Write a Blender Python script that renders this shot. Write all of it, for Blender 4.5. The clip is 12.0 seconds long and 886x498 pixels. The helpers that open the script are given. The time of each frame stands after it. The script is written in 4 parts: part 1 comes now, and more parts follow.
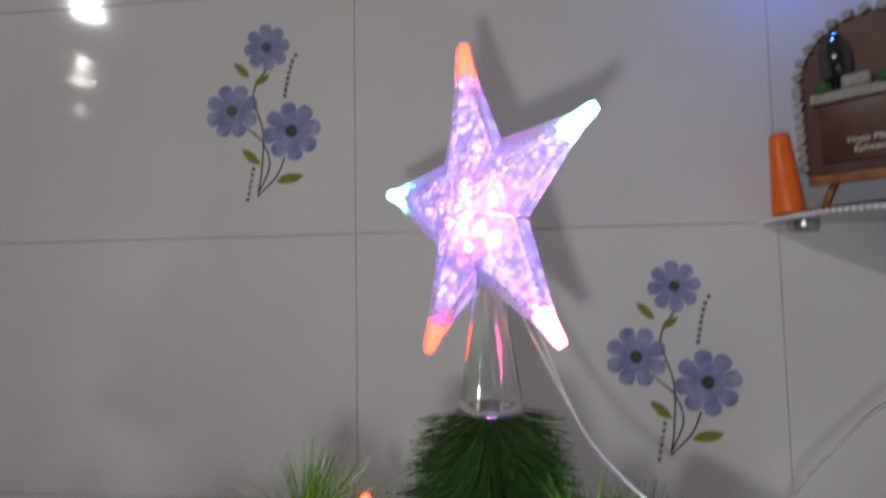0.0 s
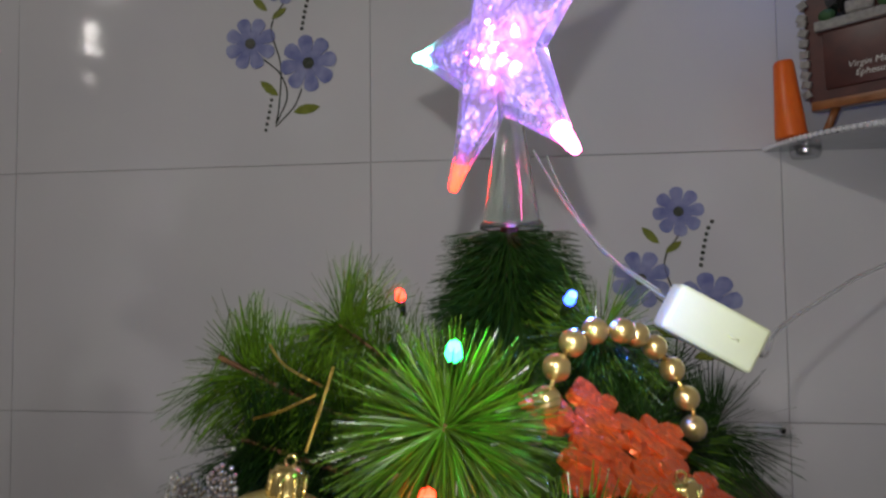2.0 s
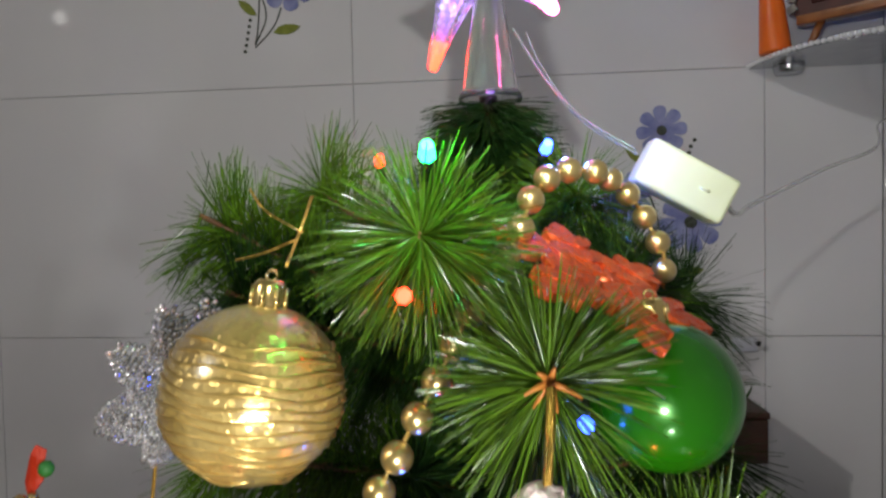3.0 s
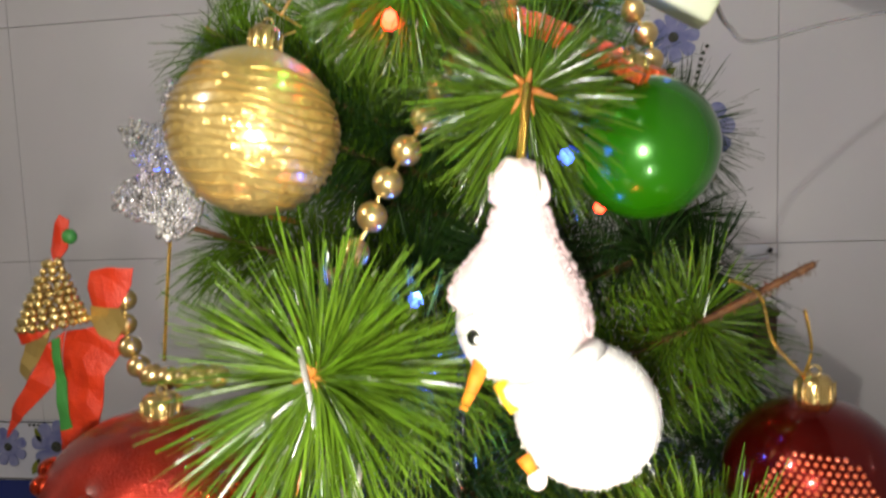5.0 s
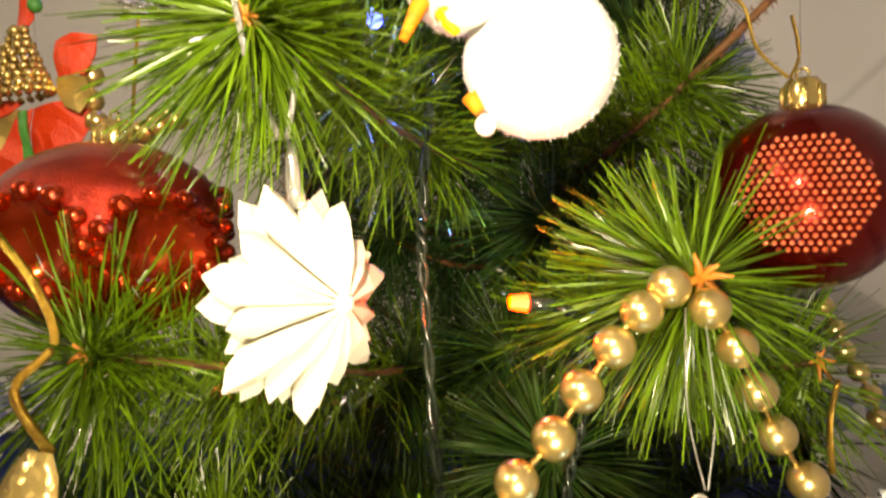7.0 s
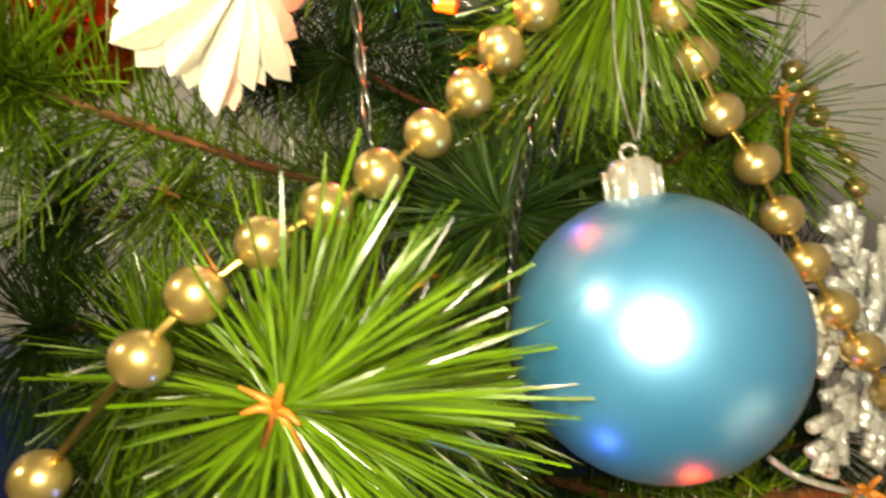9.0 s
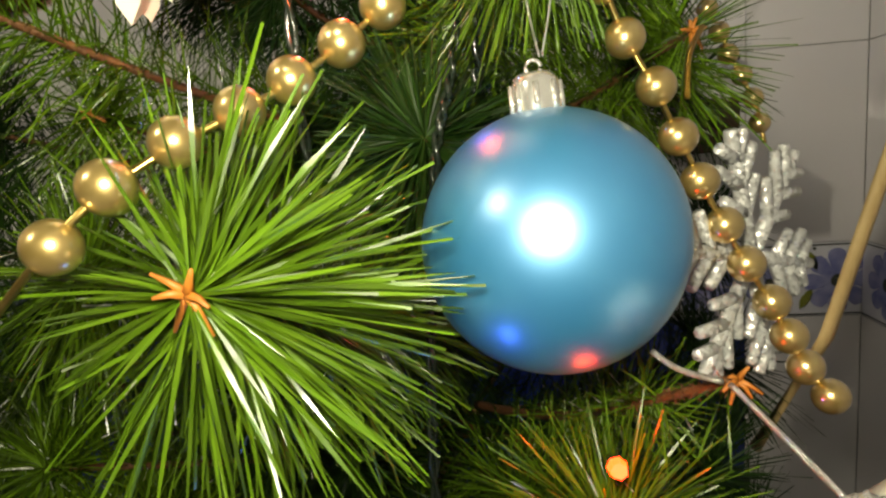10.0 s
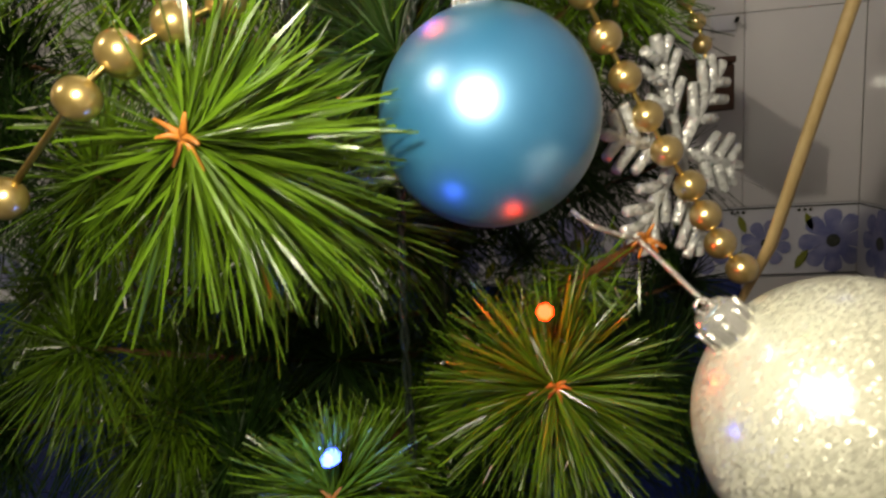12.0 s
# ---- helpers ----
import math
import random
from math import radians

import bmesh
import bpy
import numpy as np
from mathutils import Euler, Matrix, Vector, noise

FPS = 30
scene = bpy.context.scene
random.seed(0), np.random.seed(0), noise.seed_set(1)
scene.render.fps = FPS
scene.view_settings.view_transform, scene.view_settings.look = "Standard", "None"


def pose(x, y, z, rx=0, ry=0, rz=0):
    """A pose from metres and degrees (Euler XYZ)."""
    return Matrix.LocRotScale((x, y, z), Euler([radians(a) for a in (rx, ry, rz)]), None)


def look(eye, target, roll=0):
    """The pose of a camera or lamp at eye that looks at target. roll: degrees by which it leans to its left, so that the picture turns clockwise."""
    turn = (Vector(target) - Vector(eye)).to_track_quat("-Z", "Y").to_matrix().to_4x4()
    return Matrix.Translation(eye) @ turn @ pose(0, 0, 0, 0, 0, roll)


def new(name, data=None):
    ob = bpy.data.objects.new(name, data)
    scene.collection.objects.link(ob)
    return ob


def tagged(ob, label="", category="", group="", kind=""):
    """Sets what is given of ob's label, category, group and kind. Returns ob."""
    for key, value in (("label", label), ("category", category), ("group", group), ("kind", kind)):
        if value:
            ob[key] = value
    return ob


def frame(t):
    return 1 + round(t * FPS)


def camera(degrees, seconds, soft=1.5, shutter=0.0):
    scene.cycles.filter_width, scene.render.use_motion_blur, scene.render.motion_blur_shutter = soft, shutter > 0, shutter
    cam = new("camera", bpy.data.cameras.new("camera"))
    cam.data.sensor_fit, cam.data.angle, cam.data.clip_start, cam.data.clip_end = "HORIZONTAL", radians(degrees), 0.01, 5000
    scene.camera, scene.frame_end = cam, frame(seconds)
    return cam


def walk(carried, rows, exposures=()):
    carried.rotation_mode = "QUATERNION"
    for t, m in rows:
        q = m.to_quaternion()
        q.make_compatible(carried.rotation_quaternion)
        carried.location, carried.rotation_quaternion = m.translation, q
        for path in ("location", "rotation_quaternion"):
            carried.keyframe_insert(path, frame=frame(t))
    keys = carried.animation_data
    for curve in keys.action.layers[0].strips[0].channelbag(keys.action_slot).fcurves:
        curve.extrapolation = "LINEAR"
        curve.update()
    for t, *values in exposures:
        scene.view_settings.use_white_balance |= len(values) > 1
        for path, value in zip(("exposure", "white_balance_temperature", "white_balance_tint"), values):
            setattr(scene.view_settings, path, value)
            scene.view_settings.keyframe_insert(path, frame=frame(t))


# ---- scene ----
cam = camera(70.1, 12.0, soft=2.4, shutter=0.5)
PATH = [
    (0, (0.065, -0.69, 1.23), (-0.156, 1.292, 1.375), -1.0),
    (0.5, (0.063, -0.691, 1.212), (-0.067, 1.265, 1.611), -0.4),
    (1, (0.064, -0.699, 1.186), (-0.139, 1.272, 1.455), -0.4),
    (1.5, (0.061, -0.702, 1.175), (-0.175, 1.279, 1.314), -0.7),
    (2, (0.058, -0.712, 1.166), (-0.178, 1.272, 1.256), -0.6),
    (2.5, (0.059, -0.713, 1.15), (-0.141, 1.277, 1.16), -1.1),
    (2.7, (0.06, -0.713, 1.142), (-0.138, 1.277, 1.119), -1.1),
    (4.3, (0.067, -0.733, 1.104), (-0.162, 1.25, 0.971), -1.8),
    (4.5, (0.07, -0.732, 1.097), (-0.164, 1.25, 0.971), -2.2),
    (5, (0.069, -0.727, 1.074), (-0.193, 1.249, 0.905), -2.1),
    (5.5, (0.073, -0.723, 1.048), (-0.225, 1.251, 0.92), -2.7),
    (6, (0.08, -0.723, 1.026), (-0.238, 1.245, 0.865), -2.3),
    (6.5, (0.083, -0.722, 1.01), (-0.258, 1.243, 0.86), -2.9),
    (6.7, (0.083, -0.723, 1.005), (-0.267, 1.242, 0.875), -2.8),
    (8.3, (0.08, -0.713, 0.959), (-0.317, 1.234, 0.726), -5.3),
    (8.5, (0.085, -0.714, 0.951), (-0.346, 1.23, 0.763), -5.0),
    (9, (0.097, -0.716, 0.935), (-0.31, 1.236, 0.775), -5.0),
    (9.5, (0.106, -0.716, 0.928), (-0.186, 1.246, 0.678), -6.1),
    (10, (0.105, -0.722, 0.926), (-0.166, 1.236, 0.624), -4.1),
    (10.5, (0.112, -0.727, 0.927), (-0.123, 1.24, 0.65), -4.5),
    (11, (0.12, -0.735, 0.922), (-0.122, 1.231, 0.645), -3.6),
    (11.5, (0.125, -0.745, 0.915), (-0.142, 1.211, 0.593), -3.2),
    (12, (0.121, -0.748, 0.905), (-0.202, 1.193, 0.549), -4.2),
]
EXPOSURES = [(0.0, 0.35, 6450, 6), (0.3, 0.15, 6500, 5), (0.5, -0.25, 6600, 4), (1.0, -0.78, 6350, 6), (1.5, -0.52, 6600, 5), (2.0, 0.0, 6500, 7), (2.5, 0.2, 6500, 4), (4.5, 0.72, 6500, 5), (5.5, 0.57, 7500, 9), (6.0, 0.33, 7500, 6), (6.5, 0.8, 8900, 9), (8.5, 1.15, 11500, -2), (9.0, 0.98, 10300, -2), (9.5, 0.92, 8900, -2), (10.5, 0.32, 8100, 1), (11.0, 0.2, 7700, 2), (11.5, 0.27, 7700, 4), (12.0, 0.42, 8100, 4)]
walk(cam, [(t, look(eye, target, roll)) for t, eye, target, roll in PATH], EXPOSURES)

# ---- light: the room's ceiling lamp and the torch carried beside the lens, held at three heights ----
world = bpy.data.worlds.new("room_air")
scene.world = world
world.use_nodes = True
world.node_tree.nodes["Background"].inputs[0].default_value = (0.75, 0.8, 1.0, 1)
world.node_tree.nodes["Background"].inputs[1].default_value = 0.030


def torch(eye, target, watts, cone, blend=0.6, radius=0.004):
    data = bpy.data.lights.new("torch", "SPOT")
    data.energy, data.spot_size, data.spot_blend, data.shadow_soft_size = watts, radians(cone), blend, radius
    data.color = (1.0, 0.97, 0.93)
    ob = new("torch", data)
    ob.matrix_world = look(eye, target)
    return ob


torch((0.052, -0.700, 1.208), (0.02, 0.0, 1.42), 2.5, 118, 0.8)
torch((0.062, -0.727, 1.060), (0.01, -0.44, 1.010), 1.4, 84, 0.7, radius=0.006)
torch((0.098, -0.727, 0.945), (0.100, -0.44, 0.865), 0.95, 124, radius=0.008)
for place, watts, wide, high in (((-1.90, -2.0, 2.66), 7.4, 0.040, 0.075), ((-1.90, -2.0, 2.585), 5.2, 0.110, 0.026), ((-1.92, -2.0, 2.34), 0.4, 0.045, 0.085), ((-1.92, -2.0, 2.255), 0.3, 0.095, 0.024), ((-1.93, -2.0, 2.12), 0.06, 0.030, 0.045)):
    lamp_data = bpy.data.lights.new("room_lamp", "AREA")
    lamp_data.energy, lamp_data.shape, lamp_data.size, lamp_data.size_y = watts, "ELLIPSE", wide, high
    lamp_data.color = (1.0, 0.94, 0.90)
    new("room_lamp", lamp_data).matrix_world = look(place, (0.0, -0.3, 1.4))


def glow_lamp(place, colour, watts):
    data = bpy.data.lights.new("fairy_glow", "POINT")
    data.energy, data.color, data.shadow_soft_size = watts, colour, 0.002
    new("fairy_glow", data).location = place


glow_lamp((0.0455, -0.580, 1.1515), (0.15, 1.0, 0.2), 0.022)
glow_lamp((0.0770, -0.508, 1.1610), (0.05, 0.15, 1.0), 0.09)
glow_lamp((0.1200, -0.604, 0.8580), (1.0, 0.06, 0.02), 0.012)
glow_lamp((0.0690, -0.625, 0.8355), (0.05, 0.15, 1.0), 0.02)
glow_lamp((-0.050, -0.520, 1.0880), (0.10, 0.2, 1.0), 0.004)
glow_lamp((0.0400, -0.560, 1.0480), (0.05, 0.15, 1.0), 0.03)
glow_lamp((0.0700, -0.586, 0.9765), (1.0, 0.12, 0.04), 0.03)
glow_lamp((0.0509, -0.4437, 1.2632), (0.55, 0.22, 1.0), 0.20)
glow_lamp((0.0565, -0.5350, 0.9935), (0.05, 0.15, 1.0), 0.02)
glow_lamp((0.3540, -0.0740, 1.5930), (0.08, 0.2, 1.0), 0.12)


# ---- materials ----
def surf(name, c1, c2=None, scale=40.0, rough=0.5, metal=0.0, bump=0.0, bscale=300.0, coat=0.0, trans=0.0, glow=None, power=0.0,
         spec=0.5, island=0.0, fleck=None, flecks=600.0, sub=0.0, rvar=0.0):
    m = bpy.data.materials.new(name)
    m.use_nodes = True
    nt = m.node_tree
    b = nt.nodes["Principled BSDF"]
    b.inputs["Roughness"].default_value = rough
    b.inputs["Metallic"].default_value = metal
    b.inputs["Coat Weight"].default_value = coat
    b.inputs["Transmission Weight"].default_value = trans
    b.inputs["Specular IOR Level"].default_value = spec
    b.inputs["Subsurface Weight"].default_value = sub
    b.inputs["Subsurface Radius"].default_value = (0.006, 0.006, 0.005)
    b.inputs["Base Color"].default_value = (*c1, 1)
    if glow:
        b.inputs["Emission Color"].default_value = (*glow, 1)
        b.inputs["Emission Strength"].default_value = power
    tc = nt.nodes.new("ShaderNodeTexCoord")
    nz = nt.nodes.new("ShaderNodeTexNoise")
    nz.inputs["Scale"].default_value = scale
    nz.inputs["Detail"].default_value = 5
    nt.links.new(tc.outputs["Object"], nz.inputs["Vector"])
    ramp = nt.nodes.new("ShaderNodeMapRange")
    ramp.inputs["From Min"].default_value, ramp.inputs["From Max"].default_value = 0.32, 0.68
    nt.links.new(nz.outputs["Fac"], ramp.inputs["Value"])
    mix = nt.nodes.new("ShaderNodeMix")
    mix.data_type = "RGBA"
    mix.inputs[6].default_value, mix.inputs[7].default_value = (*c1, 1), (*(c2 or [v * 0.8 for v in c1]), 1)
    nt.links.new(ramp.outputs["Result"], mix.inputs[0])
    last = mix.outputs[2]
    if fleck:
        vo = nt.nodes.new("ShaderNodeTexVoronoi")
        vo.inputs["Scale"].default_value = flecks
        nt.links.new(tc.outputs["Object"], vo.inputs["Vector"])
        gt = nt.nodes.new("ShaderNodeSeparateColor")
        nt.links.new(vo.outputs["Color"], gt.inputs[0])
        th = nt.nodes.new("ShaderNodeMath")
        th.operation, th.inputs[1].default_value = "GREATER_THAN", 0.72
        nt.links.new(gt.outputs[0], th.inputs[0])
        m2 = nt.nodes.new("ShaderNodeMix")
        m2.data_type = "RGBA"
        m2.inputs[7].default_value = (*fleck, 1)
        nt.links.new(th.outputs[0], m2.inputs[0])
        nt.links.new(last, m2.inputs[6])
        last = m2.outputs[2]
    if island:
        geo = nt.nodes.new("ShaderNodeNewGeometry")
        hsv = nt.nodes.new("ShaderNodeHueSaturation")
        mr = nt.nodes.new("ShaderNodeMapRange")
        mr.inputs["To Min"].default_value, mr.inputs["To Max"].default_value = 1 - island, 1 + island
        nt.links.new(geo.outputs["Random Per Island"], mr.inputs["Value"])
        nt.links.new(mr.outputs["Result"], hsv.inputs["Value"])
        nt.links.new(last, hsv.inputs["Color"])
        last = hsv.outputs["Color"]
    nt.links.new(last, b.inputs["Base Color"])
    if rvar:
        mr2 = nt.nodes.new("ShaderNodeMapRange")
        mr2.inputs["To Min"].default_value, mr2.inputs["To Max"].default_value = rough, rough + rvar
        nt.links.new(nz.outputs["Fac"], mr2.inputs["Value"])
        nt.links.new(mr2.outputs["Result"], b.inputs["Roughness"])
    if bump:
        n2 = nt.nodes.new("ShaderNodeTexNoise")
        n2.inputs["Scale"].default_value, n2.inputs["Detail"].default_value = bscale, 3
        nt.links.new(tc.outputs["Object"], n2.inputs["Vector"])
        bp = nt.nodes.new("ShaderNodeBump")
        bp.inputs["Strength"].default_value = bump
        bp.inputs["Distance"].default_value = 0.002
        nt.links.new(n2.outputs["Fac"], bp.inputs["Height"])
        nt.links.new(bp.outputs["Normal"], b.inputs["Normal"])
    return m


def glitter(name, c1, c2, cells=900.0, rough=0.25, metal=0.9, tilt=0.8, spec=0.5):
    """Tiny flat flakes, each at its own tilt."""
    m = surf(name, c1, c2, 60, rough, metal, spec=spec)
    nt = m.node_tree
    b = nt.nodes["Principled BSDF"]
    tc = nt.nodes.new("ShaderNodeTexCoord")
    vo = nt.nodes.new("ShaderNodeTexVoronoi")
    vo.inputs["Scale"].default_value = cells
    nt.links.new(tc.outputs["Object"], vo.inputs["Vector"])
    geo = nt.nodes.new("ShaderNodeNewGeometry")
    sub = nt.nodes.new("ShaderNodeVectorMath")
    sub.operation = "SUBTRACT"
    sub.inputs[1].default_value = (0.5, 0.5, 0.5)
    nt.links.new(vo.outputs["Color"], sub.inputs[0])
    sc = nt.nodes.new("ShaderNodeVectorMath")
    sc.operation = "SCALE"
    sc.inputs["Scale"].default_value = tilt
    nt.links.new(sub.outputs[0], sc.inputs[0])
    ad = nt.nodes.new("ShaderNodeVectorMath")
    ad.operation = "ADD"
    nt.links.new(geo.outputs["Normal"], ad.inputs[0])
    nt.links.new(sc.outputs[0], ad.inputs[1])
    no = nt.nodes.new("ShaderNodeVectorMath")
    no.operation = "NORMALIZE"
    nt.links.new(ad.outputs[0], no.inputs[0])
    nt.links.new(no.outputs[0], b.inputs["Normal"])
    return m


TILE = surf("glazed_tile", (0.70, 0.69, 0.71), (0.66, 0.65, 0.68), 6, 0.035, bump=0.05, bscale=14, spec=0.30, rvar=0.05)
GROUT = surf("tile_joint", (0.60, 0.59, 0.59), (0.48, 0.47, 0.47), 60, 0.9)
BLUE_TILE = surf("blue_tile", (0.02, 0.04, 0.22), (0.015, 0.03, 0.16), 8, 0.15, coat=0.3)
BORDER_TILE = surf("border_tile", (0.74, 0.75, 0.82), (0.66, 0.68, 0.78), 20, 0.14, coat=0.3)
PLASTER = surf("plaster", (0.70, 0.68, 0.65), (0.62, 0.60, 0.57), 4, 0.85, bump=0.1, bscale=60)
FLOOR = surf("floor_tile", (0.45, 0.42, 0.38), (0.36, 0.34, 0.31), 5, 0.3)
PETAL = surf("petal_print", (0.16, 0.18, 0.42), (0.36, 0.38, 0.60), 55, 0.2, coat=0.3)
PRINT_GREEN = surf("leaf_print", (0.16, 0.19, 0.03), (0.26, 0.29, 0.05), 70, 0.22, coat=0.3)
PRINT_DARK = surf("dark_print", (0.035, 0.04, 0.03), (0.09, 0.10, 0.08), 300, 0.25, coat=0.2)
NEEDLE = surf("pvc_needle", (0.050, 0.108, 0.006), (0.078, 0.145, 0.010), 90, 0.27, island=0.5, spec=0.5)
# same needles, darker and duller: shade inside the tree put into the colour
NEEDLE_SHADED = surf("shaded_pvc_needle", (0.008, 0.026, 0.004), (0.016, 0.042, 0.006), 90, 0.45, island=0.45, spec=0.16)
STEM = surf("brown_wire_stem", (0.16, 0.065, 0.02), (0.09, 0.035, 0.012), 300, 0.6, bump=0.5, bscale=900)
TIP = surf("orange_branch_end", (0.52, 0.19, 0.03), (0.36, 0.12, 0.02), 400, 0.5)
TRUNK = surf("dark_trunk", (0.02, 0.022, 0.018), (0.04, 0.03, 0.02), 200, 0.5)
CABLE = surf("dark_green_cable", (0.008, 0.014, 0.01), (0.02, 0.03, 0.02), 300, 0.18, coat=0.5)
CLEAR_CABLE = surf("clear_cable", (0.62, 0.64, 0.60), (0.50, 0.53, 0.48), 200, 0.12, trans=0.6)
GOLD_THREAD = surf("gold_thread", (0.72, 0.46, 0.10), (0.5, 0.3, 0.06), 900, 0.28, 1.0, bump=0.6, bscale=2500)
SILVER_THREAD = surf("silver_thread", (0.78, 0.78, 0.74), (0.55, 0.55, 0.5), 900, 0.28, 0.9, bump=0.6, bscale=2500)
PEARL = surf("gold_pearl", (0.76, 0.56, 0.21), (0.66, 0.46, 0.14), 120, 0.29, 0.85, coat=1.0)
PEARL_LINK = surf("gold_link", (0.75, 0.56, 0.20), (0.6, 0.42, 0.12), 400, 0.3, 1.0)
GOLD_GLITTER = glitter("gold_glitter", (0.92, 0.68, 0.25), (0.84, 0.56, 0.15), 900, 0.30, 0.60, 0.5)
GOLD_SATIN = surf("pale_gold", (0.66, 0.47, 0.17), (0.56, 0.38, 0.11), 90, 0.35, 0.7)
WHITE_GLITTER = glitter("white_glitter", (0.66, 0.66, 0.54), (0.58, 0.57, 0.45), 1900, 0.32, 0.10, 0.75)
SILVER_GLITTER = surf("silver_bead", (0.74, 0.73, 0.72), (0.52, 0.50, 0.50), 900, 0.16, 0.85, island=0.4)
FROST = glitter("frosted_silver", (0.70, 0.71, 0.69), (0.54, 0.55, 0.54), 1300, 0.30, 0.35, 0.9)
GREEN_BALL = surf("green_satin_ball", (0.018, 0.165, 0.002), (0.024, 0.190, 0.003), 60, 0.24, 0.30, coat=0.6)
BLUE_BALL = surf("blue_pearl_ball", (0.030, 0.290, 0.60), (0.042, 0.33, 0.64), 90, 0.40, 0.65, coat=0.25)
RED_BALL = surf("dark_red_ball", (0.16, 0.005, 0.003), (0.12, 0.004, 0.003), 60, 0.22, 0.8, coat=0.5)
RED_FACET = surf("red_mirror_facets", (0.66, 0.060, 0.014), (0.46, 0.035, 0.010), 90, 0.12, 0.9, coat=0.7)
RED_FROST = surf("frosted_red", (0.34, 0.022, 0.009), (0.22, 0.012, 0.006), 150, 0.30, 0.75, bump=0.35, bscale=1800, coat=0.8)
RED_STUD = surf("red_studs", (0.85, 0.22, 0.12), (0.75, 0.14, 0.06), 300, 0.24, 0.6)
CAP = surf("clear_silver_cap", (0.80, 0.79, 0.74), (0.68, 0.67, 0.62), 200, 0.15, 0.75)
GOLD_CAP = surf("gold_cap", (0.80, 0.62, 0.26), (0.66, 0.48, 0.18), 200, 0.18, 0.9)
PLUSH = surf("white_plush", (0.82, 0.81, 0.78), (0.78, 0.76, 0.74), 300, 0.95, bump=0.25, bscale=1400)
PINK_PLUSH = surf("pale_pink_plush", (0.82, 0.66, 0.66), (0.72, 0.55, 0.56), 300, 0.95, bump=0.3, bscale=1400)
ORANGE = surf("orange_felt", (0.75, 0.22, 0.01), (0.62, 0.17, 0.01), 500, 0.7)
YELLOW = surf("yellow_felt", (0.85, 0.55, 0.02), (0.75, 0.45, 0.02), 500, 0.7)
BLACK = surf("black_bead", (0.008, 0.008, 0.008), (0.012, 0.012, 0.012), 100, 0.12, coat=0.8)
WHITE_ORN = surf("pearly_white_plastic", (0.66, 0.64, 0.55), (0.58, 0.55, 0.45), 90, 0.35, coat=0.3)
RED_GLITTER = glitter("red_orange_glitter", (0.84, 0.14, 0.025), (0.72, 0.09, 0.018), 900, 0.35, 0.35)
RED_CLOTH = surf("red_ribbon", (0.62, 0.040, 0.008), (0.50, 0.026, 0.006), 200, 0.45, bump=0.3, bscale=1500)
GREEN_CLOTH = surf("green_ribbon", (0.04, 0.22, 0.04), (0.03, 0.16, 0.03), 200, 0.5)
BOX = surf("cream_plastic", (0.74, 0.78, 0.58), (0.70, 0.74, 0.52), 60, 0.35, sub=0.3)
CLEAR = surf("clear_plastic", (0.86, 0.84, 0.96), (0.78, 0.76, 0.94), 160, 0.06, trans=0.86, spec=0.8)
for ball_mat, gloss in ((BLUE_BALL, 0.33), (GOLD_GLITTER, 0.20), (PEARL, 0.19), (WHITE_GLITTER, 0.22)):
    ball_mat.node_tree.nodes["Principled BSDF"].inputs["Coat Weight"].default_value = 1.0
    ball_mat.node_tree.nodes["Principled BSDF"].inputs["Coat Roughness"].default_value = gloss
    ball_mat.node_tree.nodes["Principled BSDF"].inputs["Coat IOR"].default_value = 2.4
CLEAR.node_tree.nodes["Principled BSDF"].inputs["IOR"].default_value = 1.36
CONE = surf("clear_cone", (0.86, 0.92, 0.86), (0.80, 0.88, 0.80), 60, 0.06, trans=0.97)
STEEL = surf("brushed_steel", (0.55, 0.56, 0.58), (0.45, 0.46, 0.48), 90, 0.25, 0.9)
CRYSTAL = surf("rhinestone", (0.90, 0.90, 0.92), (0.82, 0.82, 0.86), 100, 0.08, 0.1, coat=1.0)
CANDLE = surf("orange_wax", (0.86, 0.17, 0.01), (0.78, 0.13, 0.01), 60, 0.4, sub=0.3, bump=0.2, bscale=80)
WOOD = surf("varnished_wood", (0.34, 0.13, 0.04), (0.20, 0.07, 0.02), 60, 0.35, coat=0.3)
PALE_WOOD = surf("pale_wood_stick", (0.68, 0.50, 0.24), (0.56, 0.39, 0.17), 120, 0.55, bump=0.2, bscale=500)
PLAQUE = surf("dark_red_plaque", (0.10, 0.028, 0.022), (0.06, 0.018, 0.016), 50, 0.4)
STONE = surf("grey_relief", (0.40, 0.38, 0.36), (0.26, 0.25, 0.24), 200, 0.8, bump=0.5, bscale=500)
BROWN_BOX = surf("dark_brown_wood", (0.055, 0.020, 0.010), (0.035, 0.013, 0.007), 60, 0.5)
MOSS = surf("painted_green", (0.03, 0.09, 0.03), (0.05, 0.12, 0.04), 200, 0.7)
INK = surf("pale_lettering", (0.72, 0.70, 0.66), (0.66, 0.64, 0.6), 100, 0.6)


def led(name, colour, power):
    return surf(name, [0.1 + 0.5 * c for c in colour], None, 60, 0.15, glow=colour, power=power)


LED_RED = led("red_led", (1.0, 0.02, 0.008), 15)
LED_GREEN = led("green_led", (0.03, 1.0, 0.16), 15)
LED_BLUE = led("blue_led", (0.02, 0.06, 1.0), 14)
LED_PINK = led("pink_led", (1.0, 0.10, 0.38), 26)
LED_CYAN = led("cyan_led", (0.22, 1.0, 0.72), 16)
LED_VIOLET = led("violet_led", (0.55, 0.10, 1.0), 30)
LED_WHITE = led("white_led", (0.95, 0.85, 1.0), 16)


